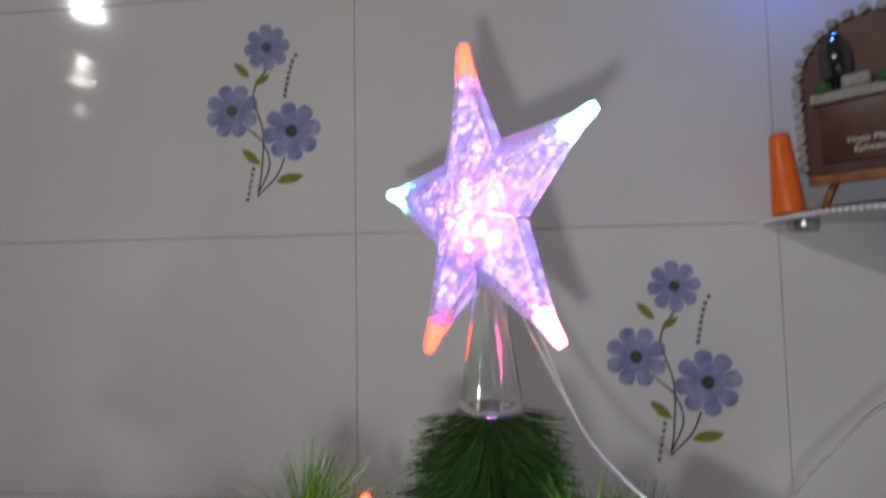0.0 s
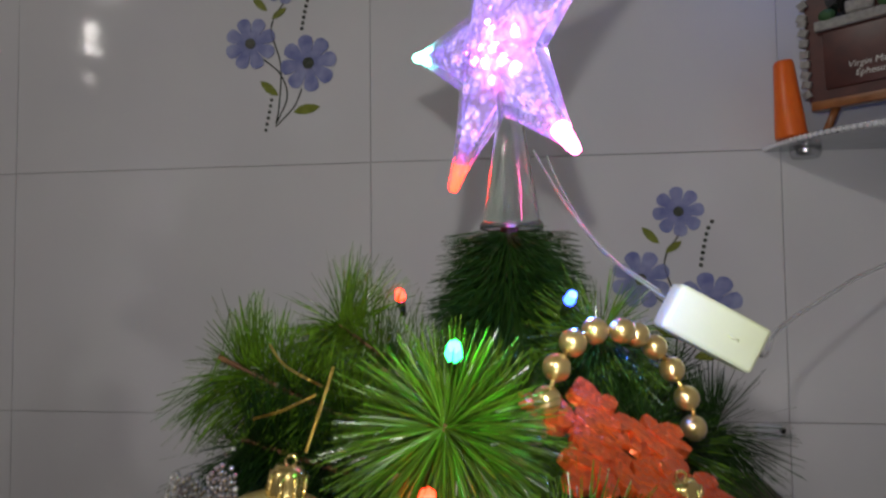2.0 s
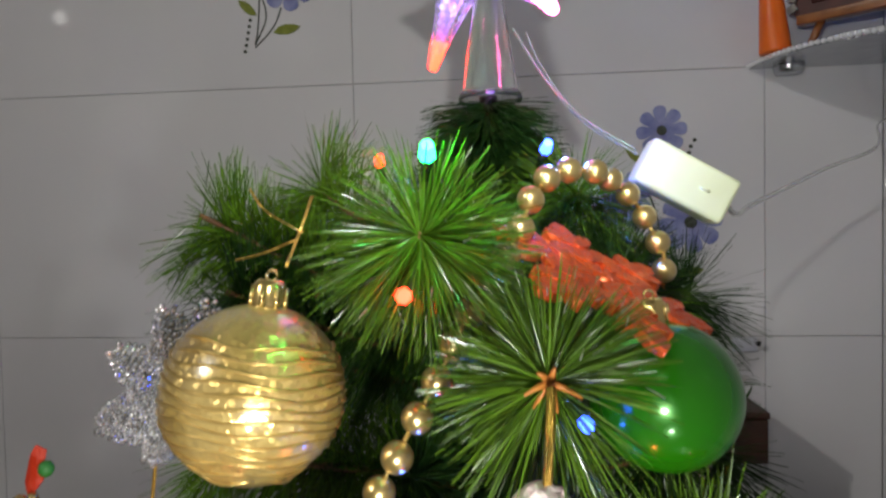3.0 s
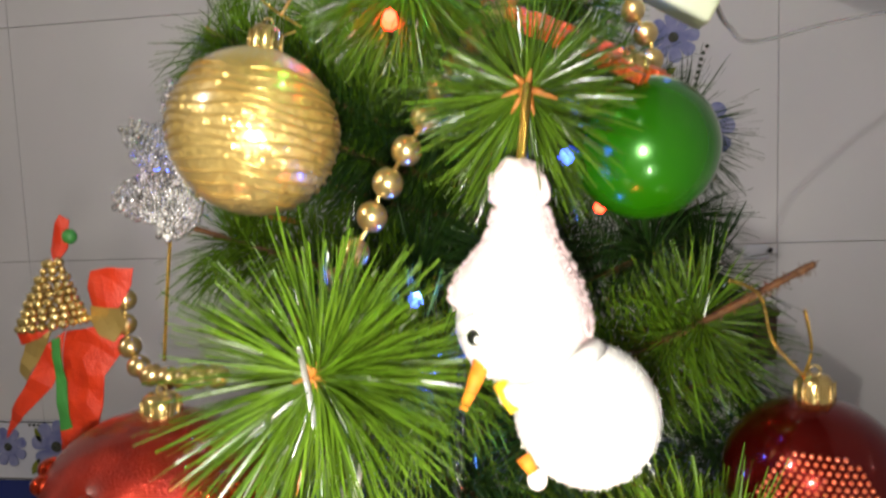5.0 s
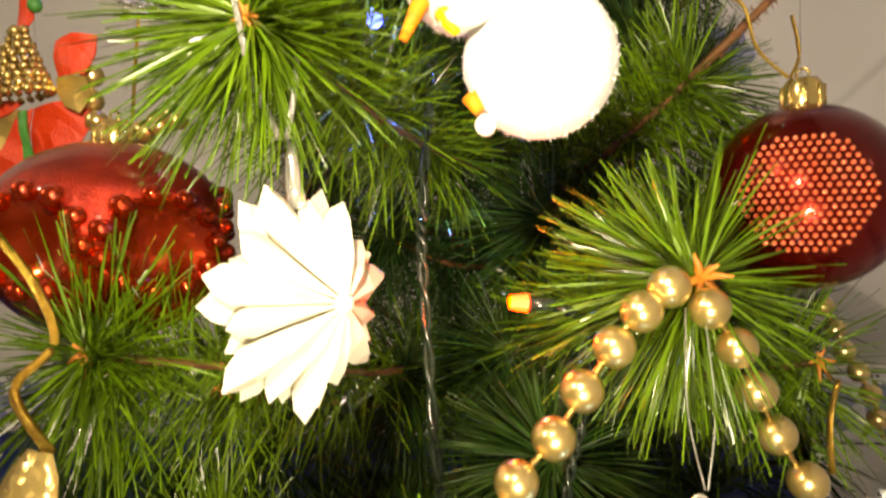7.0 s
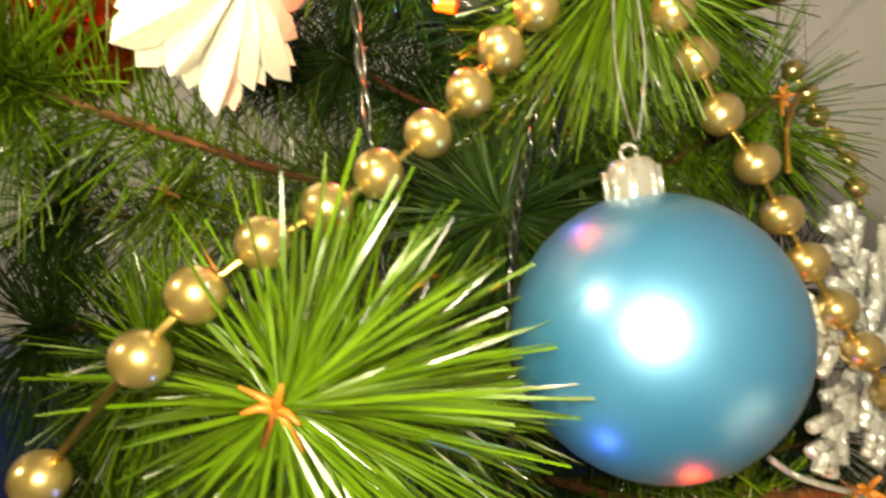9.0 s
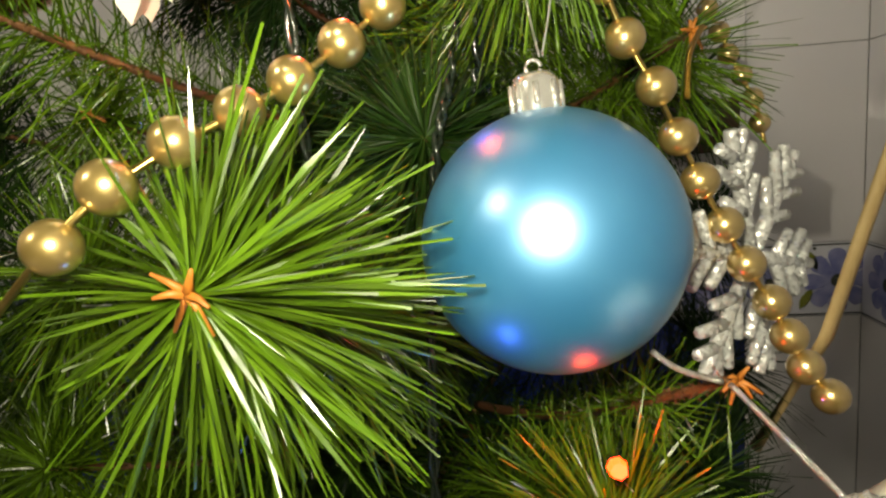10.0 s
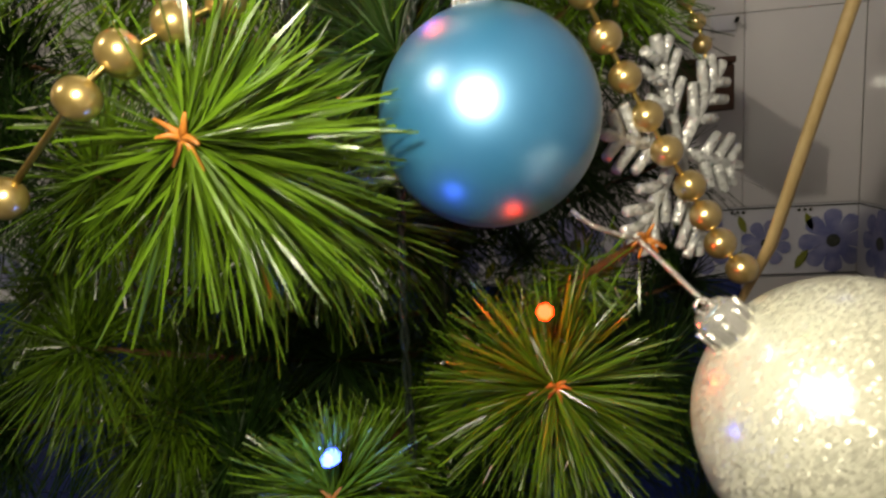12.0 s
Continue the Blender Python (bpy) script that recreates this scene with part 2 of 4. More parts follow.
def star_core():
    """Added violet and pink glow: scattered LED light, with facet sparkle painted into emission."""
    m = surf("scattered_led_glow", (0.4, 0.3, 0.6), (0.5, 0.3, 0.5), 160, 0.4, glow=(0.5, 0.35, 1.0), power=0.95)
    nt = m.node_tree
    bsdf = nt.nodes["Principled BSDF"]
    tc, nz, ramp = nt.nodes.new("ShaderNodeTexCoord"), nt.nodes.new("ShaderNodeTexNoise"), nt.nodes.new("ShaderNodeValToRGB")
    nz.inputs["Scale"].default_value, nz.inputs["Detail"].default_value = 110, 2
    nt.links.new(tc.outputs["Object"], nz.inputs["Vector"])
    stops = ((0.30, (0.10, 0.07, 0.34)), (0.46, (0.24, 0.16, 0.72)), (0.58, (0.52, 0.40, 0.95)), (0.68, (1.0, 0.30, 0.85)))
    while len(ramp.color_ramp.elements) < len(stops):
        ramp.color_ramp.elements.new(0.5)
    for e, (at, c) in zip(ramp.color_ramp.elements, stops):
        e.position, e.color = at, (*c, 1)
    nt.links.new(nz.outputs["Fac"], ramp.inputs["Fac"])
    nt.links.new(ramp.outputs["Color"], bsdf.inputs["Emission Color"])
    # bright cells stand in for LED light refracted by the ribs
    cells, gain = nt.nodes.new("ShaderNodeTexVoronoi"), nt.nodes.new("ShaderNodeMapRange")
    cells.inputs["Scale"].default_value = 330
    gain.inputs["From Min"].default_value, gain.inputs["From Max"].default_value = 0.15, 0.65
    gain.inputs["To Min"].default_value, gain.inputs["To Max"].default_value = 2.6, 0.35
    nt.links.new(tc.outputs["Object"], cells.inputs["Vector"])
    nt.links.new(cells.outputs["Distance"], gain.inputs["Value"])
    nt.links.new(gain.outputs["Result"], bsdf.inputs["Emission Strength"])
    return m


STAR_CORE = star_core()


# ---- building helpers ----
def part(name, bm, material, parent=None, label="", smooth=True):
    me = bpy.data.meshes.new(name)
    bm.to_mesh(me)
    bm.free()
    me.materials.append(material)
    if smooth:
        for p in me.polygons:
            p.use_smooth = True
    ob = new(name, me)
    if parent:
        ob.parent = parent
    if label:
        ob["label"] = label
    return ob


def thing(name, place, label, category, group="", kind="", turn=(0, 0, 0)):
    ob = new(name)
    ob.empty_display_size = 0.01
    ob.matrix_basis = pose(*place, *turn)
    return tagged(ob, label, category, group, kind)


def box(a, b, bevel=0.0):
    bm = bmesh.new()
    bmesh.ops.create_cube(bm, size=1)
    for v in bm.verts:
        v.co = [a[n] + (v.co[n] + 0.5) * (b[n] - a[n]) for n in range(3)]
    if bevel:
        bmesh.ops.bevel(bm, geom=bm.edges[:], offset=bevel, segments=2, affect="EDGES", profile=0.6)
    return bm


def ball(r, place=(0, 0, 0), seg=32, squash=1.0):
    bm = bmesh.new()
    bmesh.ops.create_uvsphere(bm, u_segments=seg, v_segments=max(6, seg * 2 // 3), radius=r)
    for v in bm.verts:
        v.co = Vector((v.co.x, v.co.y, v.co.z * squash)) + Vector(place)
    return bm


def ring(bm, centre, ahead, r, n):
    ahead = Vector(ahead).normalized()
    side = ahead.cross(Vector((0, 0, 1)) if abs(ahead.z) < 0.9 else Vector((1, 0, 0))).normalized()
    up = side.cross(ahead)
    return [bm.verts.new(Vector(centre) + r * (math.cos(a) * side + math.sin(a) * up)) for a in (2 * math.pi * k / n for k in range(n))]


def tube_into(bm, pts, r, n=6, taper=None):
    pts = [Vector(p) for p in pts]
    rings = []
    for k, p in enumerate(pts):
        ahead = pts[min(k + 1, len(pts) - 1)] - pts[max(k - 1, 0)]
        rr = r if taper is None else r + (taper - r) * k / (len(pts) - 1)
        rings.append(ring(bm, p, ahead, rr, n))
    for a, b in zip(rings, rings[1:]):
        for k in range(n):
            bm.faces.new((a[k], a[(k + 1) % n], b[(k + 1) % n], b[k]))
    bm.faces.new(rings[0][::-1])
    bm.faces.new(rings[-1])


def tube(pts, r, n=6, taper=None):
    bm = bmesh.new()
    tube_into(bm, pts, r, n, taper)
    return bm


def glide(pts, steps=6):
    """A smooth line through the points."""
    pts = [Vector(p) for p in pts]
    out = []
    for k in range(len(pts) - 1):
        p0, p1, p2, p3 = pts[max(k - 1, 0)], pts[k], pts[k + 1], pts[min(k + 2, len(pts) - 1)]
        for s in range(steps):
            u = s / steps
            out.append(0.5 * (2 * p1 + (p2 - p0) * u + (2 * p0 - 5 * p1 + 4 * p2 - p3) * u * u + (3 * p1 - p0 - 3 * p2 + p3) * u ** 3))
    return out + [pts[-1]]


def lathe(profile, n=32):
    bm = bmesh.new()
    rings = [[bm.verts.new((r * math.cos(2 * math.pi * k / n), r * math.sin(2 * math.pi * k / n), z)) for k in range(n)] for r, z in profile]
    for a, b in zip(rings, rings[1:]):
        for k in range(n):
            bm.faces.new((a[k], a[(k + 1) % n], b[(k + 1) % n], b[k]))
    bmesh.ops.remove_doubles(bm, verts=bm.verts[:], dist=1e-6)
    bmesh.ops.recalc_face_normals(bm, faces=bm.faces[:])
    return bm


def plate(outline, y0, y1):
    """A flat piece in the xz plane, from y0 to y1."""
    bm = bmesh.new()
    a = [bm.verts.new((x, y0, z)) for x, z in outline]
    b = [bm.verts.new((x, y1, z)) for x, z in outline]
    bm.faces.new(a)
    bm.faces.new(b[::-1])
    for k in range(len(a)):
        j = (k + 1) % len(a)
        bm.faces.new((a[k], b[k], b[j], a[j]))
    bmesh.ops.recalc_face_normals(bm, faces=bm.faces[:])
    return bm


# ---- the room ----
X_CORNER = 0.460
FRONT, LEFT, TOP = -3.2, -2.6, 2.80


def tile_mesh(w, h):
    me = bpy.data.meshes.new("tile")
    bm = box((0.0004, 0, 0.0004), (w - 0.0004, 0.006, h - 0.0004), 0.0005)
    bm.to_mesh(me)
    bm.free()
    return me


wall_north = tagged(part("wall_north", box((LEFT, 0.0025, 0), (X_CORNER + 0.1, 0.12, TOP)), GROUT), "white glazed tile wall behind the tree", "wall", kind="structure")
wall_east = tagged(part("wall_east", box((X_CORNER + 0.0025, FRONT, 0), (X_CORNER + 0.12, 0.0025, TOP)), GROUT), "white glazed tile side wall by the shelf", "wall", kind="structure")
tagged(part("wall_west", box((LEFT - 0.1, FRONT, 0), (LEFT, 0.12, TOP)), PLASTER), "plain pale plaster wall", "wall", kind="structure")
tagged(part("wall_south", box((LEFT - 0.1, FRONT - 0.1, 0), (X_CORNER + 0.12, FRONT, TOP)), PLASTER), "plain pale plaster wall", "wall", kind="structure")
tagged(part("floor", box((LEFT - 0.1, FRONT - 0.1, -0.1), (X_CORNER + 0.12, 0.12, 0)), FLOOR), "plain stone-coloured floor", "floor", kind="structure")
tagged(part("ceiling", box((LEFT - 0.1, FRONT - 0.1, TOP), (X_CORNER + 0.12, 0.12, TOP + 0.1)), PLASTER), "plain white ceiling", "ceiling", kind="structure")


def lay_tiles():
    courses = [(0.14, 0.289, BLUE_TILE, 0), (0.43, 0.289, BLUE_TILE, 0), (0.719, 0.082, BORDER_TILE, 0), (0.801, 0.208, TILE, 0), (1.009, 0.291, TILE, 0),
               (1.300, 0.285, TILE, 0), (1.585, 0.291, TILE, -0.213), (1.876, 0.291, TILE, 0), (2.167, 0.291, TILE, 0)]
    kept = {}
    for z, h, material, shift in courses:
        x = -0.11 + shift - 0.45 * 4
        while x < X_CORNER - 0.002:
            w = min(0.45, X_CORNER - x)
            use = TILE if material is BLUE_TILE and x > 0.3 + 0.02 else material
            key = (round(w, 3), h, use.name)
            if key not in kept:
                kept[key] = tile_mesh(w, h)
                kept[key].materials.append(use)
            ob = new("tile", kept[key])
            ob.location, ob.parent = (x, 0, z), wall_north
            x += 0.45
        y, n = 0.0, 0
        while n < 4:
            w = 0.45
            key = (round(w, 3), h, "side" + (TILE if material is BLUE_TILE else material).name)
            if key not in kept:
                kept[key] = tile_mesh(w, h)
                kept[key].materials.append(TILE if material is BLUE_TILE else material)
            ob = new("tile", kept[key])
            ob.matrix_basis = pose(X_CORNER, y, z, 0, 0, -90)
            ob.parent = wall_east
            y -= 0.45
            n += 1


def petal_outline(r, wide=0.30):
    side = [(0.18, 0.10), (0.45, 0.20), (0.70, 0.29), (0.88, 0.27), (0.97, 0.15)]
    return [(r * u, r * v * wide / 0.3) for u, v in [(0.12, 0.0)] + side + [(1.0, 0.0)]] + [(r * u, -r * v * wide / 0.3) for u, v in side[::-1]]


def turned(outline, degrees, x, z):
    c, s = math.cos(radians(degrees)), math.sin(radians(degrees))
    return [(x + c * u - s * v, z + s * u + c * v) for u, v in outline]


def printed_flower(parent, x, z, r, spin, petals=8, lift=0.0010):
    for k in range(petals):
        part("petal", plate(turned(petal_outline(r, 0.27), spin + 360 * k / petals, x, z), -lift, -0.0001), PETAL, parent, smooth=False)
    part("flower_centre", plate([(x + 0.2 * r * math.cos(a), z + 0.2 * r * math.sin(a)) for a in (0.4 * n for n in range(16))], -lift - 0.0005, -0.0001), PRINT_DARK, parent, smooth=False)


def printed_leaf(parent, x, z, r, turn):
    part("leaf", plate(turned([(-r, 0), (-0.5 * r, 0.32 * r), (0, 0.38 * r), (0.6 * r, 0.25 * r), (r, 0), (0.5 * r, -0.28 * r), (0, -0.34 * r), (-0.6 * r, -0.22 * r)], turn, x, z), -0.001, -0.0001), PRINT_GREEN, parent, smooth=False)


def printed_stem(parent, pts):
    part("stem", tube([(x, -0.0004, z) for x, z in [(p.x, p.y) for p in glide([(a, b, 0) for a, b in pts], 5)]], 0.0009, 4), PRINT_DARK, parent)


def flower_decal(x, z):
    """Three flowers on stems; x, z is the middle of the largest flower."""
    d = thing("flower_decal", (x, 0, z), "blue-violet daisies with green leaves printed on wall tile", "wall decal", "daisy prints on the wall")
    printed_flower(d, 0, 0, 0.0345, 8)
    printed_flower(d, -0.0715, 0.027, 0.032, 20)
    printed_flower(d, -0.030, 0.1005, 0.0275, 5)
    for lx, lz, r, t in ((-0.060, 0.075, 0.013, 135), (-0.036, 0.062, 0.011, 35), (-0.048, -0.028, 0.0145, 140), (-0.002, -0.055, 0.0165, 10)):
        printed_leaf(d, lx, lz, r, t)
    printed_stem(d, [(-0.030, 0.075), (-0.046, 0.045), (-0.034, 0.0), (-0.036, -0.05), (-0.040, -0.071)])
    printed_stem(d, [(-0.056, 0.008), (-0.034, -0.012), (-0.026, -0.04), (-0.040, -0.071)])
    printed_stem(d, [(-0.008, -0.030), (-0.018, -0.052), (-0.040, -0.074)])
    for n in range(8):
        u = n / 7
        part("dot", plate([(0.005 - 0.013 * u ** 0.6 + 0.0022 * math.cos(a), 0.089 - 0.047 * u + 0.0022 * math.sin(a)) for a in (0.79 * k for k in range(8))], -0.001, -0.0001), PRINT_DARK, d)
    for n in range(6):
        u = n / 5
        part("dot", plate([(-0.045 - 0.007 * u + 0.002 * math.cos(a), -0.042 - 0.036 * u + 0.002 * math.sin(a)) for a in (0.79 * k for k in range(8))], -0.001, -0.0001), PRINT_DARK, d)
    return d


def border_print(place, turn, x0, x1):
    b = thing("border_print", place, "blue daisy frieze printed along the border tiles", "wall decal", "daisy borders", turn=(0, 0, turn))
    x, n = x0, 0
    while x < x1 - 0.03:
        printed_flower(b, x, 0.043 + 0.004 * math.sin(7 * n), 0.036 if n % 2 == 0 else 0.027, 17 * n)
        printed_leaf(b, x + 0.038, 0.020, 0.013, 60)
        printed_leaf(b, x + 0.045, 0.062, 0.011, 110)
        for k in range(3):
            part("dot", plate([(x + 0.034 + 0.006 * k + 0.0018 * math.cos(a), 0.0755 + 0.0018 * math.sin(a)) for a in (0.79 * j for j in range(8))], -0.001, -0.0001), PRINT_DARK, b)
        x += 0.070
        n += 1
    for z in (0.0025, 0.0795):
        part("line", plate([(x0 - 0.06, z - 0.0007), (x1, z - 0.0007), (x1, z + 0.0007), (x0 - 0.06, z + 0.0007)], -0.0008, -0.0001), PRINT_DARK, b)


flower_decal(-0.1845, 1.4205)
flower_decal(0.262, 1.1345)
border_print((0, 0, 0.719), 0, -0.685, 0.469)
border_print((X_CORNER, 0, 0.719), -90, 0.05, 0.8)


# ---- the tree ----
TX, TY = 0.063, -0.44
tree = tagged(thing("christmas_tree", (TX, TY, 0), "artificial green pine tree with long needles", "christmas tree"))


def to_tree(p):
    return Vector(p) - Vector((TX, TY, 0))


def needles(name, seeds, material, parent):
    """seeds: root, way, length, width."""
    verts, faces = [], []
    for root, way, length, wide in seeds:
        side = way.cross(Vector((random.uniform(-1, 1), random.uniform(-1, 1), random.uniform(-1, 1)))).normalized()
        other = way.cross(side)
        twist = random.uniform(0.5, 1.3) * random.choice((-1, 1))
        sag = Vector((0, 0, -0.10 * length * random.uniform(0, 1.5)))
        n = len(verts)
        for k, (u, w) in enumerate(((0.0, 0.40), (0.36, 0.50), (0.70, 0.46), (1.0, 0.26))):
            c = root + way * length * u + sag * u * u
            d = (side * math.cos(twist * k) + other * math.sin(twist * k)) * wide * w
            verts += [c - d, c + d]
        faces += [(n + k, n + k + 1, n + k + 3, n + k + 2) for k in (0, 2, 4)]
    me = bpy.data.meshes.new(name)
    me.from_pydata([tuple(v) for v in verts], [], faces)
    me.materials.append(material)
    ob = new(name, me)
    ob.parent = parent
    return tagged(ob, kind="stuff")


def branch(tip, base=None, count=420, length=0.046, span=0.75, material=None, wide=0.00062, ended=True, crown=0.30, fan=(68, 112), bare=0.0, droop=0.0, slope=62, fray=1.0):
    tip = to_tree(tip)
    base = to_tree(base) if base else Vector((0, 0, tip.z - 0.25 * math.hypot(tip.x, tip.y)))
    mid = (base + tip) / 2 + Vector((0, 0, -0.006))
    line = glide([base, mid, tip], 8)
    stem = part("branch", tube(line, 0.0018, 6, 0.0010), STEM, tree)
    clumps = [2 * math.pi * n / 34 + random.uniform(-0.16, 0.16) for n in range(34)]
    thick = 1.9
    if tip.z > 1.06:
        thick, wide, clumps = 3.4, wide * 0.72, [random.uniform(0, 2 * math.pi) for _ in range(48)]
    seeds = []
    for _ in range(int(count * thick)):
        at_tip = random.random() < crown
        u = 1.0 - (random.uniform(0, 0.08) if at_tip else bare + random.random() ** 1.3 * (span - bare))
        f = u * (len(line) - 1)
        k = min(int(f), len(line) - 2)
        root = line[k].lerp(line[k + 1], f - k)
        ahead = (line[k + 1] - line[k]).normalized()
        s = ahead.cross(Vector((0.02, 0.01, 1))).normalized()
        r = s * math.cos(a := random.choice(clumps) + random.gauss(0, 0.13)) + s.cross(ahead) * math.sin(a)
        lean = radians(random.uniform(*fan) if at_tip else random.gauss(slope, 11))
        lean += droop * max(0.0, -r.z)
        way = (ahead * math.cos(lean) + r * math.sin(lean)).normalized()
        seeds.append((root, way, length * random.uniform(0.72, 1.08), wide * random.uniform(0.7, 1.2)))
    needles("needles", seeds, material or NEEDLE, stem)
    if bare >= 0.2:
        fuzz = []
        for _ in range(420):
            f = random.uniform(0.45, 0.99) * (len(line) - 1)
            k = min(int(f), len(line) - 2)
            w = Vector((random.gauss(0, 1), random.gauss(0, 1), random.gauss(0, 1))).normalized()
            fuzz.append((line[k].lerp(line[k + 1], f - k), w, random.uniform(0.0015, 0.0030), 0.00035))
        needles("bark_fuzz", fuzz, STEM, stem)
    if material is None:
        # silver strips added to imitate glints on the needles, not hung tinsel
        glints = []
        for _ in range(42):
            root, way, _, _ = random.choice(seeds)
            glints.append((root + way * length * random.uniform(0.3, 0.8), (way + Vector((random.gauss(0, 0.3), random.gauss(0, 0.3), random.gauss(0, 0.3)))).normalized(), random.uniform(0.002, 0.006), 0.0004))
        needles("tinsel", glints, SILVER_THREAD, stem)
    if ended:
        bm = bmesh.new()
        for n in range(6):
            a = n * 1.05 + random.uniform(-0.4, 0.4)
            way = Vector((math.cos(a), random.uniform(-0.8, 0.1), math.sin(a))).normalized()
            tube_into(bm, [tip, tip + way * 0.002 * fray, tip + way * fray * random.uniform(0.003, 0.0052) + Vector((0, 0, -0.0008))], 0.0008 * fray, 5, 0.0003)
        part("branch_end", bm, TIP, stem, "frayed orange end of branch")
    return stem


def build_tree():
    part("trunk", tube([(0, 0, 0.03), (0.001, 0, 0.6), (0, 0, 1.0), (-0.0085, -0.004, 1.188)], 0.008, 10, 0.004), TRUNK, tree)
    for n in range(4):
        a = radians(45 + 90 * n)
        part("foot", tube([(0, 0, 0.05), (0.1 * math.cos(a), 0.1 * math.sin(a), 0.03), (0.17 * math.cos(a), 0.17 * math.sin(a), 0.007)], 0.006, 8), TRUNK, tree)
    # branches that carry the ornaments
    branch((0.040, -0.564, 1.131), (0.062, -0.445, 1.118), 420, 0.029, ended=False, fan=(60, 115))
    branch((0.070, -0.575, 1.098), (0.064, -0.445, 1.085), 340, 0.029, fan=(74, 112), slope=74, fray=1.5)
    branch((0.024, -0.602, 1.037), (0.060, -0.445, 1.010), 640, 0.036, fan=(55, 108))
    branch((0.146, -0.546, 1.052), (0.066, -0.455, 0.992), 560, 0.034, 0.85, ended=False, crown=0.0, bare=0.30)
    branch((0.1121, -0.5850, 0.9800), (0.066, -0.445, 0.945), 560, 0.034, fan=(92, 124), slope=84, fray=1.6)
    branch((0.055, -0.637, 0.908), (0.062, -0.445, 0.860), 520, 0.040, fan=(93, 128), wide=0.00085, droop=0.35, slope=88, fray=1.3)
    branch((-0.060, -0.560, 0.908), (0.058, -0.445, 0.88), 460, 0.038, material=NEEDLE_SHADED, ended=False)
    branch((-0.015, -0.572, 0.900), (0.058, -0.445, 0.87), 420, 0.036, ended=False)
    branch((-0.080, -0.525, 0.945), (0.058, -0.445, 0.91), 460, 0.038, material=NEEDLE_SHADED, ended=False)
    branch((0.080, -0.560, 0.930), (0.064, -0.445, 0.90), 420, 0.034, material=NEEDLE_SHADED, ended=False)
    branch((0.144, -0.598, 0.878), (0.080, -0.470, 0.820), 120, 0.018, 0.6, crown=0.05, bare=0.2)
    branch((0.149, -0.546, 0.952), (0.068, -0.445, 0.925), 460, 0.034, crown=0.05, bare=0.1)
    branch((-0.020, -0.602, 0.969), (0.058, -0.445, 0.930), 480, 0.034, fan=(60, 105))
    branch((-0.022, -0.545, 0.944), (0.055, -0.445, 0.915), 260, 0.034)
    branch((-0.047, -0.500, 1.139), (0.060, -0.442, 1.085), 680, 0.031, 0.95, ended=False, crown=0.02, bare=0.10)
    branch((-0.036, -0.505, 1.112), (0.060, -0.442, 1.075), 560, 0.032, 0.95, NEEDLE_SHADED, ended=False, crown=0.02, bare=0.05)
    branch((-0.046, -0.485, 1.098), (0.060, -0.442, 1.06), 520, 0.033, 0.95, ended=False, crown=0.02, bare=0.05)
    branch((-0.030, -0.478, 1.128), (0.060, -0.440, 1.090), 420, 0.034, 0.95, NEEDLE_SHADED, ended=False, crown=0.0, bare=0.15)
    branch((-0.044, -0.528, 1.067), (0.060, -0.442, 1.03), 520, 0.032, crown=0.0, bare=0.15)
    branch((-0.012, -0.470, 1.148), (0.060, -0.440, 1.105), 420, 0.034, 0.9, ended=False, crown=0.15)
    branch((0.088, -0.475, 1.145), (0.064, -0.440, 1.105), 340, 0.030, 0.9, ended=False, crown=0.15)
    branch((0.115, -0.480, 1.112), (0.064, -0.440, 1.070), 360, 0.030, 0.9, crown=0.0, bare=0.15)
    branch((0.066, -0.612, 0.818), (0.064, -0.445, 0.79), 460, 0.028, fan=(55, 108))
    branch((0.122, -0.590, 0.838), (0.066, -0.445, 0.79), 480, 0.036)
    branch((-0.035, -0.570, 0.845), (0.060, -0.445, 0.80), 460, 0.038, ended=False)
    branch((-0.075, -0.570, 0.815), (0.060, -0.445, 0.79), 460, 0.040, material=NEEDLE_SHADED, ended=False)
    branch((0.010, -0.560, 0.800), (0.060, -0.445, 0.77), 480, 0.040, material=NEEDLE_SHADED, ended=False)
    branch((-0.050, -0.540, 0.890), (0.058, -0.445, 0.86), 480, 0.038, material=NEEDLE_SHADED, ended=False)
    branch((0.160, -0.520, 0.815), (0.068, -0.445, 0.79), 480, 0.036, material=NEEDLE_SHADED, ended=False)
    branch((-0.060, -0.545, 0.862), (0.060, -0.445, 0.83), 460, 0.038, fan=(60, 110))
    branch((-0.095, -0.520, 0.838), (0.060, -0.445, 0.80), 460, 0.040, ended=False)
    branch((-0.015, -0.555, 0.815), (0.060, -0.445, 0.78), 420, 0.038, ended=False)
    branch((-0.050, -0.530, 0.790), (0.060, -0.445, 0.76), 420, 0.038, ended=False)
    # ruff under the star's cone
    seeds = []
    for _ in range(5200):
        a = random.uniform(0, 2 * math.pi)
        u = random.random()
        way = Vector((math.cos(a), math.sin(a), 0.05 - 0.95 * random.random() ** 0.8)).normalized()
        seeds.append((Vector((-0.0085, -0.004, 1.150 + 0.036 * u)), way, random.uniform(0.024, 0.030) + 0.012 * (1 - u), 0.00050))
    needles("needles", seeds, NEEDLE_SHADED, tree)
    # the rest of the crown, level by level, its shade put into needle colour
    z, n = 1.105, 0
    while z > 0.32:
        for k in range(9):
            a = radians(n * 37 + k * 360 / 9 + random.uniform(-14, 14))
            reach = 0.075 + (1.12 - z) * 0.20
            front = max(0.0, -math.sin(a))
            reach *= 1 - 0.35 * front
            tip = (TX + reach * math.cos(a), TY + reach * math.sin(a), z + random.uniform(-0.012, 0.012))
            branch(tip, None, 300, 0.036, 0.92, NEEDLE_SHADED, ended=False)
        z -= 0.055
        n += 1


